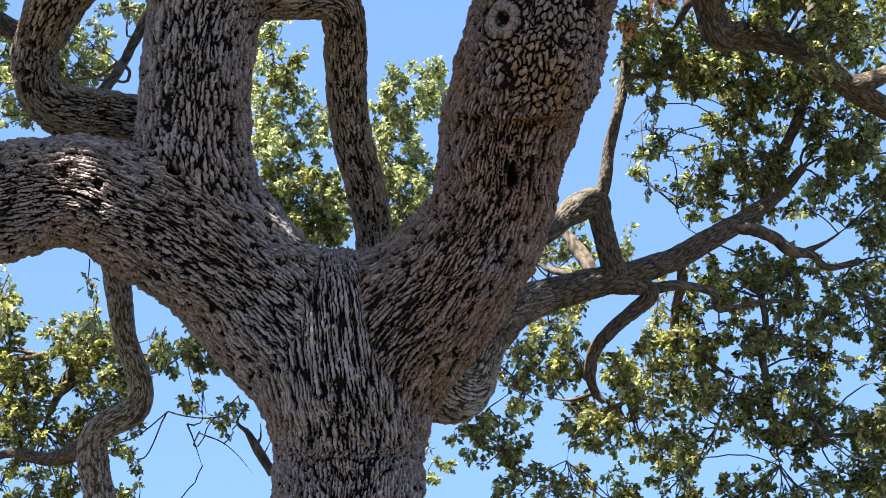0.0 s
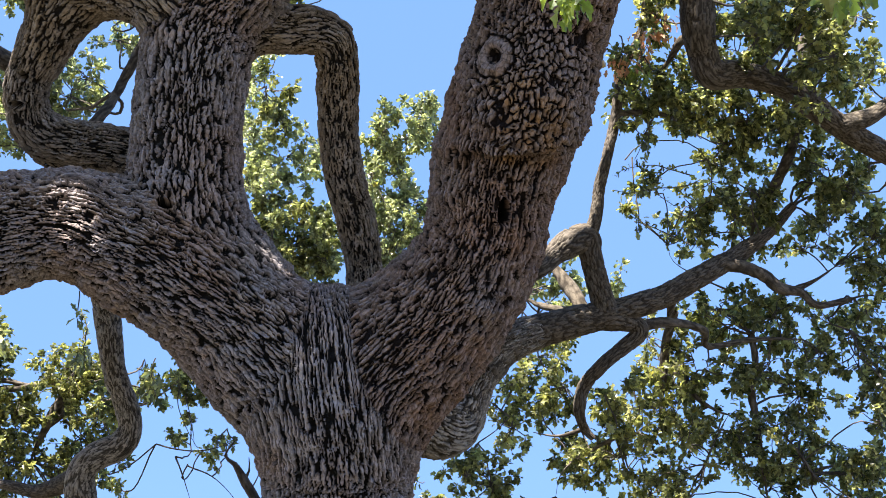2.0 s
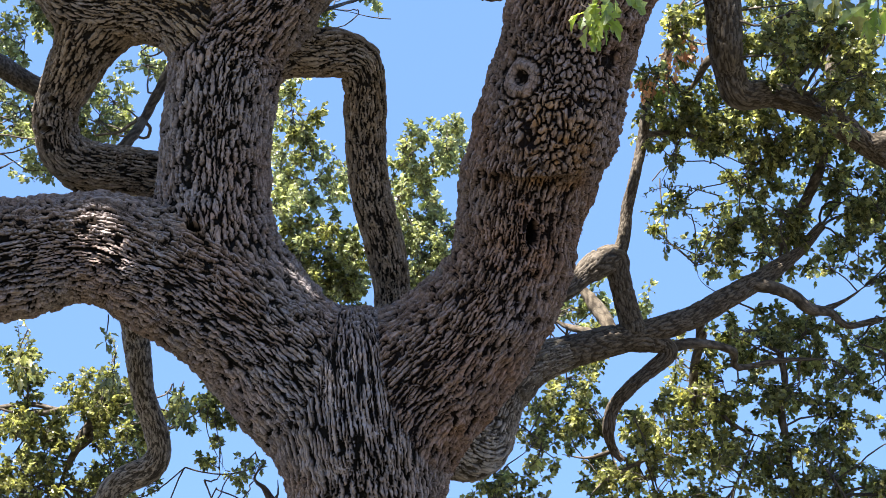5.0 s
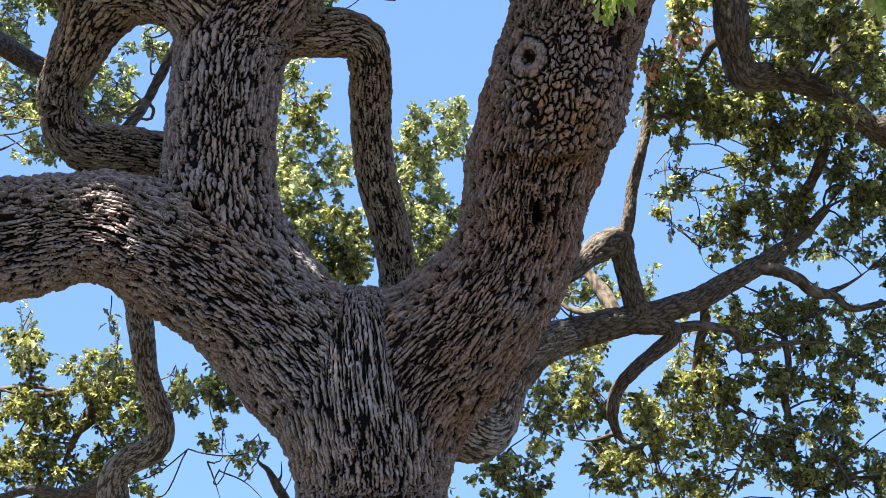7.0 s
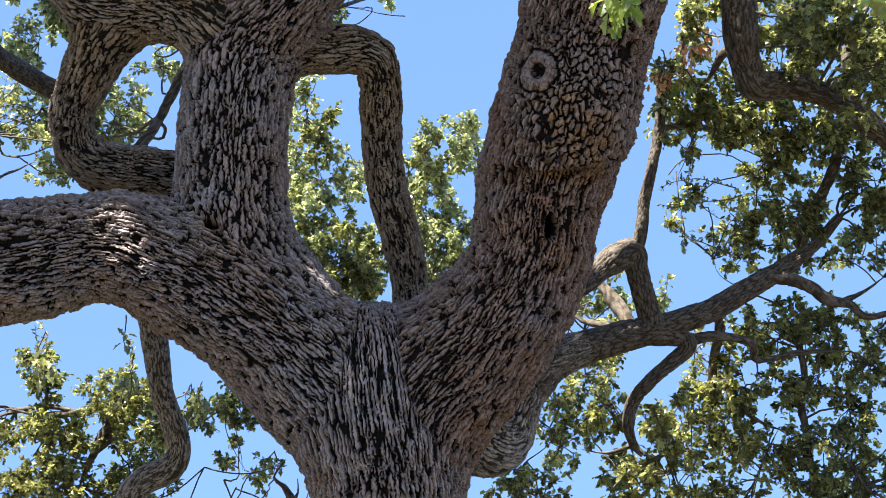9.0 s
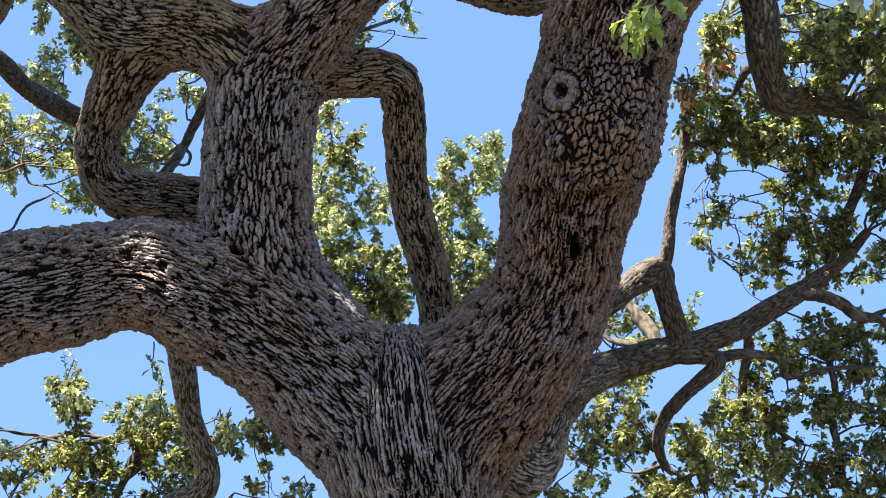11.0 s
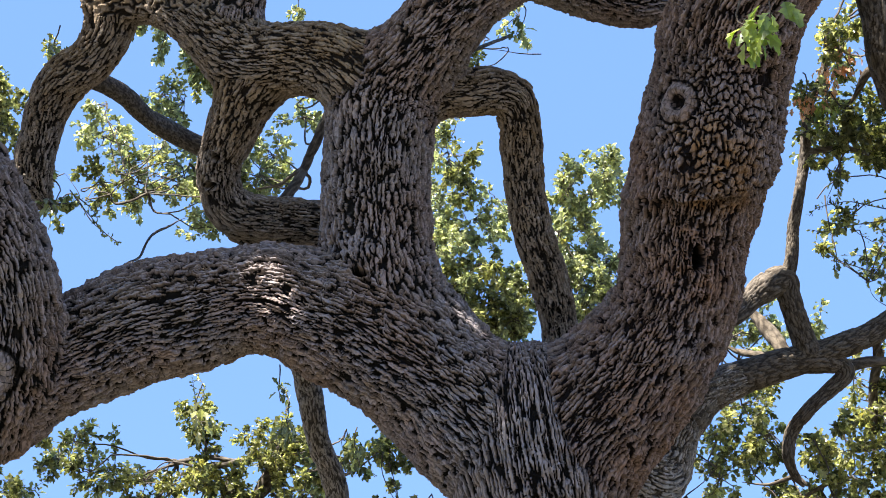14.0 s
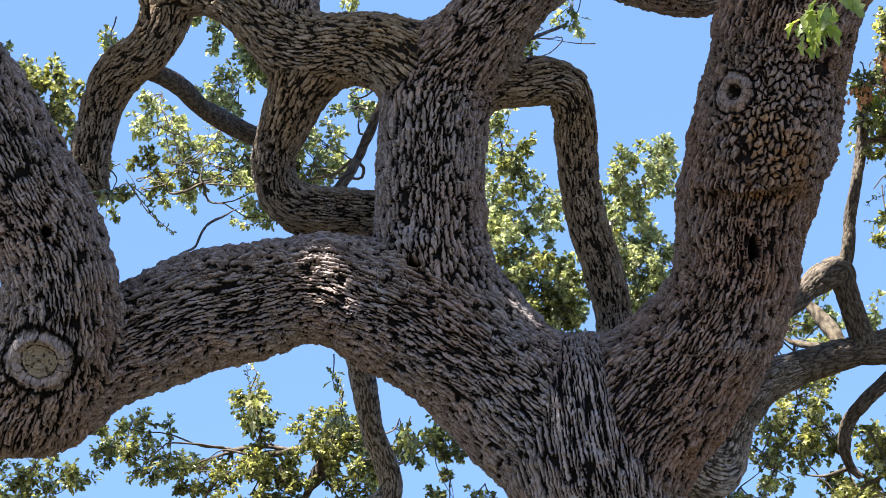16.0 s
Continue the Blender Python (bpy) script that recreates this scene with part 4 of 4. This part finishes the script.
foliage((2.10, 8.96, 6.99), (0.22, 0.45, 0.15), 16, 0)
foliage((2.76, 8.66, 6.68), (0.14, 0.45, 0.25), 18, 0)
foliage((1.44, 9.00, 6.43), (0.11, 0.45, 0.11), 3, 0)
foliage((1.53, 9.22, 6.21), (0.16, 0.45, 0.07), 4, 0)
foliage((1.46, 9.29, 6.04), (0.09, 0.45, 0.04), 2, 0)
foliage((1.55, 8.70, 7.08), (0.14, 0.45, 0.18), 11, 0)
foliage((0.68, 10.04, 5.16), (0.17, 0.45, 0.15), 12, 0)
foliage((0.94, 9.97, 5.29), (0.19, 0.45, 0.15), 14, 0)
foliage((0.64, 10.15, 4.92), (0.19, 0.45, 0.17), 14, 0)
foliage((0.52, 10.10, 4.55), (0.20, 0.45, 0.13), 14, 0)
foliage((0.98, 10.09, 5.05), (0.21, 0.45, 0.17), 14, 0)
foliage((1.05, 10.24, 4.71), (0.26, 0.45, 0.19), 18, 0)
foliage((1.37, 9.74, 4.86), (0.22, 0.45, 0.16), 24, 0)
foliage((1.36, 10.07, 4.62), (0.33, 0.45, 0.18), 26, 0)
foliage((1.80, 9.82, 5.15), (0.26, 0.45, 0.18), 26, 0)
foliage((2.06, 9.85, 5.56), (0.26, 0.45, 0.15), 26, 0)
foliage((2.44, 9.88, 5.50), (0.30, 0.45, 0.19), 30, 0)
foliage((2.74, 9.96, 5.33), (0.22, 0.45, 0.19), 20, 0)
foliage((2.28, 9.85, 5.09), (0.26, 0.45, 0.18), 24, 0)
foliage((2.61, 9.94, 4.89), (0.26, 0.45, 0.22), 26, 0)
foliage((1.92, 9.99, 4.79), (0.33, 0.45, 0.22), 30, 0)
foliage((2.47, 10.10, 4.55), (0.29, 0.45, 0.18), 26, 0)
foliage((1.73, 10.11, 4.52), (0.29, 0.45, 0.15), 20, 0)
foliage((2.89, 9.83, 5.60), (0.15, 0.45, 0.15), 8, 0)
foliage((2.21, 10.02, 4.72), (0.22, 0.45, 0.18), 18, 0)
foliage((2.87, 10.07, 4.62), (0.15, 0.45, 0.22), 10, 0)
foliage((1.62, 9.90, 4.99), (0.18, 0.45, 0.22), 18, 0)
foliage((1.02, 9.99, 5.50), (0.11, 0.45, 0.08), 5, 0)
foliage((1.64, 9.82, 5.39), (0.15, 0.45, 0.09), 8, 0)
foliage((0.97, 10.12, 5.93), (0.16, 0.45, 0.14), 12, 1)
foliage((1.17, 10.10, 5.96), (0.12, 0.45, 0.12), 6, 1)
foliage((0.78, 10.14, 5.89), (0.10, 0.45, 0.10), 6, 1)
foliage((1.44, 10.10, 5.96), (0.12, 0.45, 0.08), 3, 1)
foliage((0.70, 10.24, 5.68), (0.10, 0.45, 0.08), 4, 1)
foliage((0.36, 9.68, 4.50), (0.14, 0.45, 0.11), 8, 0)
foliage((0.08, 10.70, 4.69), (0.06, 0.45, 0.08), 2, 0)
foliage((-4.29, 9.30, 7.69), (0.19, 0.45, 0.19), 19, 0)
foliage((-4.48, 9.27, 7.74), (0.12, 0.45, 0.23), 14, 0)
foliage((-4.16, 9.42, 7.43), (0.14, 0.45, 0.19), 12, 0)
foliage((-3.74, 9.17, 7.97), (0.05, 0.45, 0.12), 3, 0)
foliage((-3.51, 9.87, 7.64), (0.28, 0.45, 0.18), 25, 1)
foliage((-3.11, 9.78, 7.84), (0.18, 0.45, 0.14), 16, 1)
foliage((-3.01, 9.96, 7.45), (0.18, 0.45, 0.20), 22, 1)
foliage((-3.32, 10.02, 7.32), (0.24, 0.45, 0.14), 16, 1)
foliage((-2.94, 10.12, 7.10), (0.16, 0.45, 0.14), 14, 1)
foliage((-3.08, 9.57, 8.29), (0.18, 0.45, 0.14), 11, 1)
foliage((-2.84, 9.66, 8.09), (0.16, 0.45, 0.18), 14, 1)
foliage((-3.49, 8.75, 6.49), (0.07, 0.45, 0.08), 6, 0)
foliage((-2.33, 9.97, 7.43), (0.18, 0.45, 0.14), 19, 1)
foliage((-2.06, 9.85, 7.69), (0.12, 0.45, 0.14), 11, 1)
foliage((-2.46, 10.03, 7.30), (0.12, 0.45, 0.09), 8, 1)
foliage((-2.01, 9.51, 8.42), (0.20, 0.45, 0.06), 6, 1)
foliage((-0.49, 9.61, 8.20), (0.10, 0.45, 0.08), 4, 1)
foliage((-0.75, 9.24, 7.81), (0.10, 0.45, 0.08), 3, 0)
foliage((-4.38, 10.46, 5.19), (0.35, 0.45, 0.16), 23, 0)
foliage((-3.94, 10.37, 5.39), (0.18, 0.45, 0.19), 14, 0)
foliage((-3.65, 10.39, 5.35), (0.18, 0.45, 0.23), 16, 0)
foliage((-3.38, 10.48, 5.15), (0.27, 0.45, 0.16), 18, 0)
foliage((-2.86, 10.31, 5.53), (0.11, 0.45, 0.18), 8, 0)
foliage((-2.84, 10.49, 5.13), (0.23, 0.45, 0.16), 18, 0)
foliage((-2.42, 10.40, 5.33), (0.21, 0.45, 0.21), 18, 0)
foliage((-2.22, 10.35, 5.43), (0.14, 0.45, 0.18), 9, 0)
foliage((-2.12, 10.50, 5.10), (0.16, 0.45, 0.16), 8, 0)
foliage((-1.85, 10.92, 5.40), (0.11, 0.45, 0.11), 6, 0)
foliage((-1.59, 10.87, 5.50), (0.15, 0.45, 0.14), 8, 0)
foliage((-5.00, 10.36, 5.40), (0.23, 0.45, 0.23), 10, 0)
foliage((-4.64, 10.54, 5.02), (0.39, 0.45, 0.16), 16, 0)
foliage((-3.18, 10.59, 4.93), (0.58, 0.45, 0.16), 19, 0)
foliage((0.70, 10.31, 4.34), (0.19, 0.45, 0.15), 10, 0)
foliage((0.99, 10.36, 4.24), (0.22, 0.45, 0.15), 14, 0)
foliage((1.37, 10.37, 4.20), (0.22, 0.45, 0.15), 14, 0)
foliage((1.74, 10.37, 4.20), (0.26, 0.45, 0.15), 16, 0)
foliage((2.15, 10.38, 4.19), (0.26, 0.45, 0.15), 18, 0)
foliage((2.57, 10.36, 4.22), (0.26, 0.45, 0.15), 18, 0)
foliage((2.94, 10.31, 4.32), (0.19, 0.45, 0.19), 14, 0)
foliage((3.08, 10.27, 4.66), (0.11, 0.45, 0.22), 8, 0)
foliage((2.83, 10.46, 4.02), (0.33, 0.45, 0.15), 14, 0)
foliage((2.08, 10.46, 4.02), (0.45, 0.45, 0.15), 20, 0)
foliage((1.26, 10.45, 4.03), (0.45, 0.45, 0.15), 18, 0)
foliage((-2.75, 10.79, 4.49), (0.23, 0.45, 0.16), 14, 0)
foliage((-2.40, 10.82, 4.42), (0.23, 0.45, 0.16), 14, 0)
foliage((-1.97, 10.64, 4.33), (0.11, 0.45, 0.11), 6, 0)
foliage((-2.68, 10.92, 4.21), (0.43, 0.45, 0.16), 18, 0)
foliage((0.10, 11.22, 4.75), (0.06, 0.45, 0.10), 3, 0)
foliage((2.15, 8.39, 7.26), (0.21, 0.45, 0.14), 14, 0)
foliage((1.88, 8.52, 7.46), (0.25, 0.45, 0.11), 14, 0)
foliage((2.33, 8.65, 7.17), (0.14, 0.45, 0.22), 10, 0)
foliage((-2.84, 9.68, 8.05), (0.14, 0.45, 0.16), 9, 0)
foliage((-3.31, 9.52, 8.39), (0.12, 0.45, 0.10), 6, 0)
foliage((-4.45, 9.36, 7.56), (0.16, 0.45, 0.16), 11, 0)
foliage((-4.10, 9.34, 7.61), (0.10, 0.45, 0.16), 8, 0)
foliage((-3.70, 9.98, 7.42), (0.16, 0.45, 0.16), 11, 0)
foliage((-2.81, 10.07, 7.21), (0.10, 0.45, 0.12), 8, 0)
foliage((-2.59, 10.01, 7.35), (0.10, 0.45, 0.12), 8, 0)
foliage((-4.51, 9.20, 7.89), (0.10, 0.45, 0.10), 4, 0)
foliage((-0.92, 11.00, 6.40), (0.13, 0.45, 0.11), 14, 0)
foliage((-0.68, 11.02, 6.36), (0.12, 0.45, 0.11), 16, 1)
foliage((-1.02, 10.89, 6.63), (0.11, 0.45, 0.11), 12, 1)
foliage((-0.68, 10.92, 6.57), (0.12, 0.45, 0.13), 16, 1)
foliage((-0.61, 10.86, 6.71), (0.08, 0.45, 0.13), 9, 1)
foliage((-1.10, 10.82, 6.79), (0.13, 0.45, 0.13), 12, 0)
foliage((-1.14, 10.41, 7.67), (0.11, 0.45, 0.17), 11, 1)
foliage((-0.17, 10.90, 6.62), (0.11, 0.45, 0.15), 12, 1)
foliage((-0.13, 10.97, 6.47), (0.09, 0.45, 0.08), 9, 1)
foliage((0.09, 10.52, 7.43), (0.09, 0.45, 0.09), 11, 1)
foliage((-0.23, 10.59, 7.28), (0.08, 0.45, 0.08), 8, 1)
foliage((0.00, 10.81, 6.82), (0.13, 0.45, 0.13), 12, 1)
foliage((-0.77, 11.07, 6.24), (0.08, 0.45, 0.04), 4, 1)
foliage((-0.62, 11.08, 6.24), (0.06, 0.45, 0.05), 4, 1)
foliage((1.99, 7.70, 6.41), (0.14, 0.25, 0.10), 12, 0)
foliage((2.20, 7.70, 6.56), (0.16, 0.25, 0.10), 14, 0)
foliage((2.40, 7.70, 6.32), (0.14, 0.25, 0.14), 14, 0)
foliage((2.46, 7.60, 6.55), (0.14, 0.25, 0.10), 12, 0)
foliage((2.35, 7.90, 6.18), (0.12, 0.20, 0.08), 8, 0)
foliage((2.01, 7.80, 6.72), (0.16, 0.25, 0.08), 12, 0)
foliage((1.94, 8.40, 7.04), (0.14, 0.30, 0.12), 12, 0)
foliage((1.54, 8.40, 7.01), (0.10, 0.30, 0.12), 10, 0)
foliage((1.57, 8.60, 6.57), (0.12, 0.30, 0.10), 10, 0)
foliage((1.81, 8.70, 6.44), (0.18, 0.30, 0.10), 14, 0)
foliage((2.13, 8.70, 6.50), (0.16, 0.30, 0.08), 12, 0)
foliage((1.42, 8.70, 6.48), (0.08, 0.20, 0.07), 5, 0)

foliage((2.92, 9.20, 6.25), (0.16, 0.30, 0.14), 16, 0)
foliage((2.99, 9.30, 5.99), (0.14, 0.30, 0.16), 16, 0)
foliage((2.93, 9.40, 5.76), (0.14, 0.30, 0.12), 12, 0)
foliage((3.00, 9.50, 5.49), (0.14, 0.30, 0.16), 12, 0)
foliage((2.98, 9.70, 5.21), (0.16, 0.30, 0.16), 14, 0)
foliage((3.01, 9.80, 4.90), (0.14, 0.30, 0.18), 14, 0)
foliage((2.94, 9.90, 4.59), (0.16, 0.30, 0.18), 14, 0)
foliage((2.97, 10.00, 4.28), (0.16, 0.30, 0.16), 14, 0)
foliage((3.12, 9.30, 5.87), (0.16, 0.30, 0.20), 12, 0)
foliage((3.10, 9.60, 5.06), (0.16, 0.30, 0.20), 10, 0)

# sprays whose leaves can be told apart
leaf_mesh = bpy.data.meshes.new("leaf")
leaf_mesh.from_pydata([tuple(v) for v in LV], [], [tuple(int(i) for i in f) for f in LF])
leaf_mesh.materials.append(LEAF)
pale_mesh = leaf_mesh.copy()
pale_mesh.materials[0] = LEAF_FRESH
dry_mesh = leaf_mesh.copy()
dry_mesh.materials[0] = LEAF_DRY


def twig_mesh(name, path, parent):
    _, sa, sb = frames(path)
    ang = np.arange(6) / 6 * 2 * np.pi
    ring = (np.cos(ang)[None, :, None] * sa[:, None] + np.sin(ang)[None, :, None] * sb[:, None]) * path[:, 3][:, None, None] + path[:, None, :3]
    v = ring.reshape(-1, 3)
    i, j = np.arange(len(path) - 1)[:, None] * 6, np.arange(6)[None]
    k = (j + 1) % 6
    return mesh_object(name, v, np.stack([i + j, i + k, i + 6 + k, i + 6 + j], -1).reshape(-1, 4), BRANCH_BARK, parent, True,
                       (("relief", "FLOAT", "value", np.full(len(v), 0.5)), ("grain", "FLOAT_VECTOR", "vector", v)))


def spray(centre, radii, leaves, data, size, go=(0, 0, -1)):
    """A twig with single leaves round it."""
    centre, radii, go = np.array(centre), np.array(radii), np.array(go, float)
    t = np.linspace(0, 1, 9)[:, None]
    path = centre - go * radii.max() * (1.6 - 2.2 * t) + rng.normal(size=3) * 0.05 * np.sin(t * 4) + rng.normal(size=(9, 3)) * 0.004
    twig = twig_mesh("twig", np.c_[path, np.linspace(0.005, 0.002, 9)], oak)
    for _ in range(leaves):
        d = rng.normal(size=3)
        d *= rng.uniform(0.3, 1) / np.linalg.norm(d)
        spot = centre + d * radii
        way = Vector(d * 0.6 + go * 0.8 + rng.normal(size=3) * 0.35).normalized()
        up = Vector(rng.normal(size=3) * 0.6 + (0, -0.5, 1))
        side = way.cross(up).normalized()
        ob = new("leaf", data)
        m = Matrix((side, way, side.cross(way))).transposed().to_4x4()
        ob.matrix_world = Matrix.Translation(spot) @ m @ Matrix.Scale(rng.uniform(*size), 4)
        ob.parent = twig


spray((0.60, 4.71, 4.74), (0.07, 0.12, 0.05), 26, pale_mesh, (0.050, 0.080))
spray((0.67, 4.77, 4.86), (0.07, 0.12, 0.04), 14, pale_mesh, (0.060, 0.095))
spray((1.83, 5.46, 5.27), (0.09, 0.12, 0.06), 16, pale_mesh, (0.080, 0.120))
spray((1.67, 5.52, 5.39), (0.12, 0.12, 0.06), 14, leaf_mesh, (0.080, 0.120))
spray((1.30, 8.45, 6.68), (0.13, 0.12, 0.09), 34, dry_mesh, (0.038, 0.066))
spray((1.48, 8.45, 6.86), (0.12, 0.12, 0.12), 34, dry_mesh, (0.038, 0.066))
spray((1.42, 8.45, 6.60), (0.11, 0.12, 0.08), 24, pale_mesh, (0.038, 0.066))
spray((1.58, 8.45, 6.96), (0.10, 0.12, 0.10), 20, dry_mesh, (0.038, 0.066))
spray((1.23, 9.48, 4.70), (0.00, 0.12, 0.00), 1, leaf_mesh, (0.060, 0.090))
spray((-1.69, 10.04, 5.15), (0.08, 0.12, 0.10), 22, leaf_mesh, (0.060, 0.090))
spray((-2.11, 9.48, 5.40), (0.04, 0.12, 0.09), 9, leaf_mesh, (0.050, 0.070))
spray((-2.11, 9.77, 5.25), (0.08, 0.12, 0.09), 22, leaf_mesh, (0.060, 0.090))
spray((1.44, 8.74, 6.28), (0.04, 0.12, 0.14), 16, leaf_mesh, (0.050, 0.070))
spray((1.41, 8.90, 6.05), (0.14, 0.12, 0.04), 14, leaf_mesh, (0.040, 0.060))
spray((1.43, 8.99, 5.86), (0.09, 0.12, 0.04), 10, leaf_mesh, (0.040, 0.060))
spray((-3.26, 8.00, 7.16), (0.04, 0.12, 0.10), 14, leaf_mesh, (0.050, 0.080))
spray((-3.29, 8.23, 6.19), (0.05, 0.12, 0.06), 14, leaf_mesh, (0.050, 0.080))
spray((-0.40, 8.20, 7.21), (0.06, 0.12, 0.06), 12, leaf_mesh, (0.050, 0.080))
spray((-2.70, 9.73, 5.35), (0.07, 0.12, 0.15), 22, leaf_mesh, (0.060, 0.090))



def wisp(points):
    """A trailing shoot with small leaves set along it."""
    path = spline([(*p, 0.0035) for p in points], 0.02)
    path[:, 3] = np.linspace(0.004, 0.0015, len(path))
    twig = twig_mesh("twig", path, oak)
    for k in range(1, len(path)):
        for side in range(2):
            if rng.uniform() < 0.25:
                continue
            way = Vector(rng.normal(size=3) + 0.5 * (path[k] - path[k - 1])[:3] / 0.02).normalized()
            across = way.cross(Vector(rng.normal(size=3))).normalized()
            ob = new("leaf", leaf_mesh)
            ob.matrix_world = Matrix.Translation(path[k, :3]) @ Matrix((across, way, across.cross(way))).transposed().to_4x4() @ Matrix.Scale(rng.uniform(0.022, 0.04), 4)
            ob.parent = twig


wisp([(1.50, 8.70, 6.45), (1.49, 8.72, 6.32), (1.45, 8.74, 6.14)])
wisp([(1.74, 8.75, 6.07), (1.62, 8.77, 6.12), (1.51, 8.79, 6.16), (1.34, 8.81, 6.14), (1.29, 8.83, 6.10)])
wisp([(1.78, 8.80, 6.05), (1.71, 8.82, 6.03), (1.51, 8.84, 6.02), (1.37, 8.86, 6.00), (1.29, 8.88, 6.03)])
wisp([(1.72, 8.85, 5.65), (1.57, 8.87, 5.74), (1.45, 8.89, 5.81), (1.36, 8.91, 5.88)])
wisp([(1.57, 8.75, 6.14), (1.53, 8.77, 5.97), (1.63, 8.79, 5.88)])
wisp([(-3.32, 8.60, 6.51), (-3.25, 8.62, 6.41), (-3.19, 8.64, 6.34), (-3.08, 8.66, 6.21), (-3.00, 8.68, 6.15)])
wisp([(-3.25, 8.60, 6.44), (-3.17, 8.62, 6.37), (-3.13, 8.64, 6.30)])
wisp([(-4.41, 9.70, 7.95), (-4.53, 9.72, 8.15), (-4.58, 9.74, 8.27)])
wisp([(-4.27, 9.70, 7.89), (-4.33, 9.72, 8.08), (-4.37, 9.74, 8.23)])
wisp([(-4.55, 9.70, 8.01), (-4.65, 9.72, 8.21), (-4.69, 9.74, 8.30)])
wisp([(-2.23, 10.20, 5.54), (-2.21, 10.22, 5.63), (-2.26, 10.24, 5.75)])
wisp([(-2.84, 10.20, 5.64), (-2.82, 10.22, 5.76), (-2.88, 10.24, 5.87)])
wisp([(-2.90, 10.40, 5.61), (-2.94, 10.42, 5.79), (-2.97, 10.44, 5.92)])
wisp([(-2.27, 10.40, 5.57), (-2.26, 10.42, 5.71), (-2.31, 10.44, 5.83)])
wisp([(-3.52, 8.60, 7.49), (-3.52, 8.62, 7.62), (-3.57, 8.64, 7.74)])

# clumps added out of view as the crown overhead, to shade the stems
for k in range(105):
    x, y = rng.uniform(-6.8, 0.3), rng.uniform(1.4, 5.2)
    z = rng.uniform(9.6, 11.5) - 0.03 * ((x + 0.5) ** 2 + (y - 5) ** 2)
    foliage((x, y, z), (0.9, 0.9, 0.5), 20, 0, (0.08, 0.13), 12, plain=True)


# more clumps added out of view, to cut sky light on the right stem
for k in range(12):
    x, y = rng.uniform(2.0, 5.5), rng.uniform(2.5, 6.0)
    foliage((x, y, rng.uniform(8.0, 9.6)), (0.8, 0.8, 0.5), 18, 0, (0.08, 0.13), 12, plain=True)


# unseen clumps added farther back, to darken the top of the left limb
for k in range(44):
    x, y = rng.uniform(-7.0, 0.8), rng.uniform(5.2, 8.4)
    foliage((x, y, rng.uniform(10.2, 11.6)), (0.9, 0.8, 0.45), 20, 0, (0.08, 0.13), 12, plain=True)

# denser unseen clumps, added where sun leaked onto the stems
for k in range(85):
    x, y = rng.uniform(-6.2, -0.6), rng.uniform(3.2, 6.2)
    foliage((x, y, rng.uniform(10.3, 11.4)), (0.8, 0.8, 0.4), 22, 0, (0.08, 0.13), 14, plain=True)

# unseen clumps added against sun spots at the fork
for k in range(36):
    x, y = rng.uniform(-3.9, -1.6), rng.uniform(3.9, 5.6)
    foliage((x, y, rng.uniform(10.6, 11.6)), (0.7, 0.7, 0.4), 22, 0, (0.08, 0.13), 14, plain=True)


# twigs, all in one
tv, tf = [], []
start = 0
for row in twig_store:
    _, sa, sb = frames(row)
    ring = np.stack([sa, -0.5 * sa + 0.87 * sb, -0.5 * sa - 0.87 * sb], 1) * row[:, 3][:, None, None] + row[:, None, :3]
    tv.append(ring.reshape(-1, 3))
    i = np.arange(len(row) - 1)[:, None] * 3
    j = np.arange(3)[None]
    k = (j + 1) % 3
    tf.append(np.stack([i + j, i + k, i + 3 + k, i + 3 + j], -1).reshape(-1, 4) + start)
    start += 3 * len(row)
tv, tf = np.vstack(tv), np.vstack(tf)
twigs = mesh_object("brushwood", tv, tf, BRANCH_BARK, oak, True, (("relief", "FLOAT", "value", np.full(len(tv), 0.5)), ("grain", "FLOAT_VECTOR", "vector", tv)))
twigs["kind"] = "stuff"
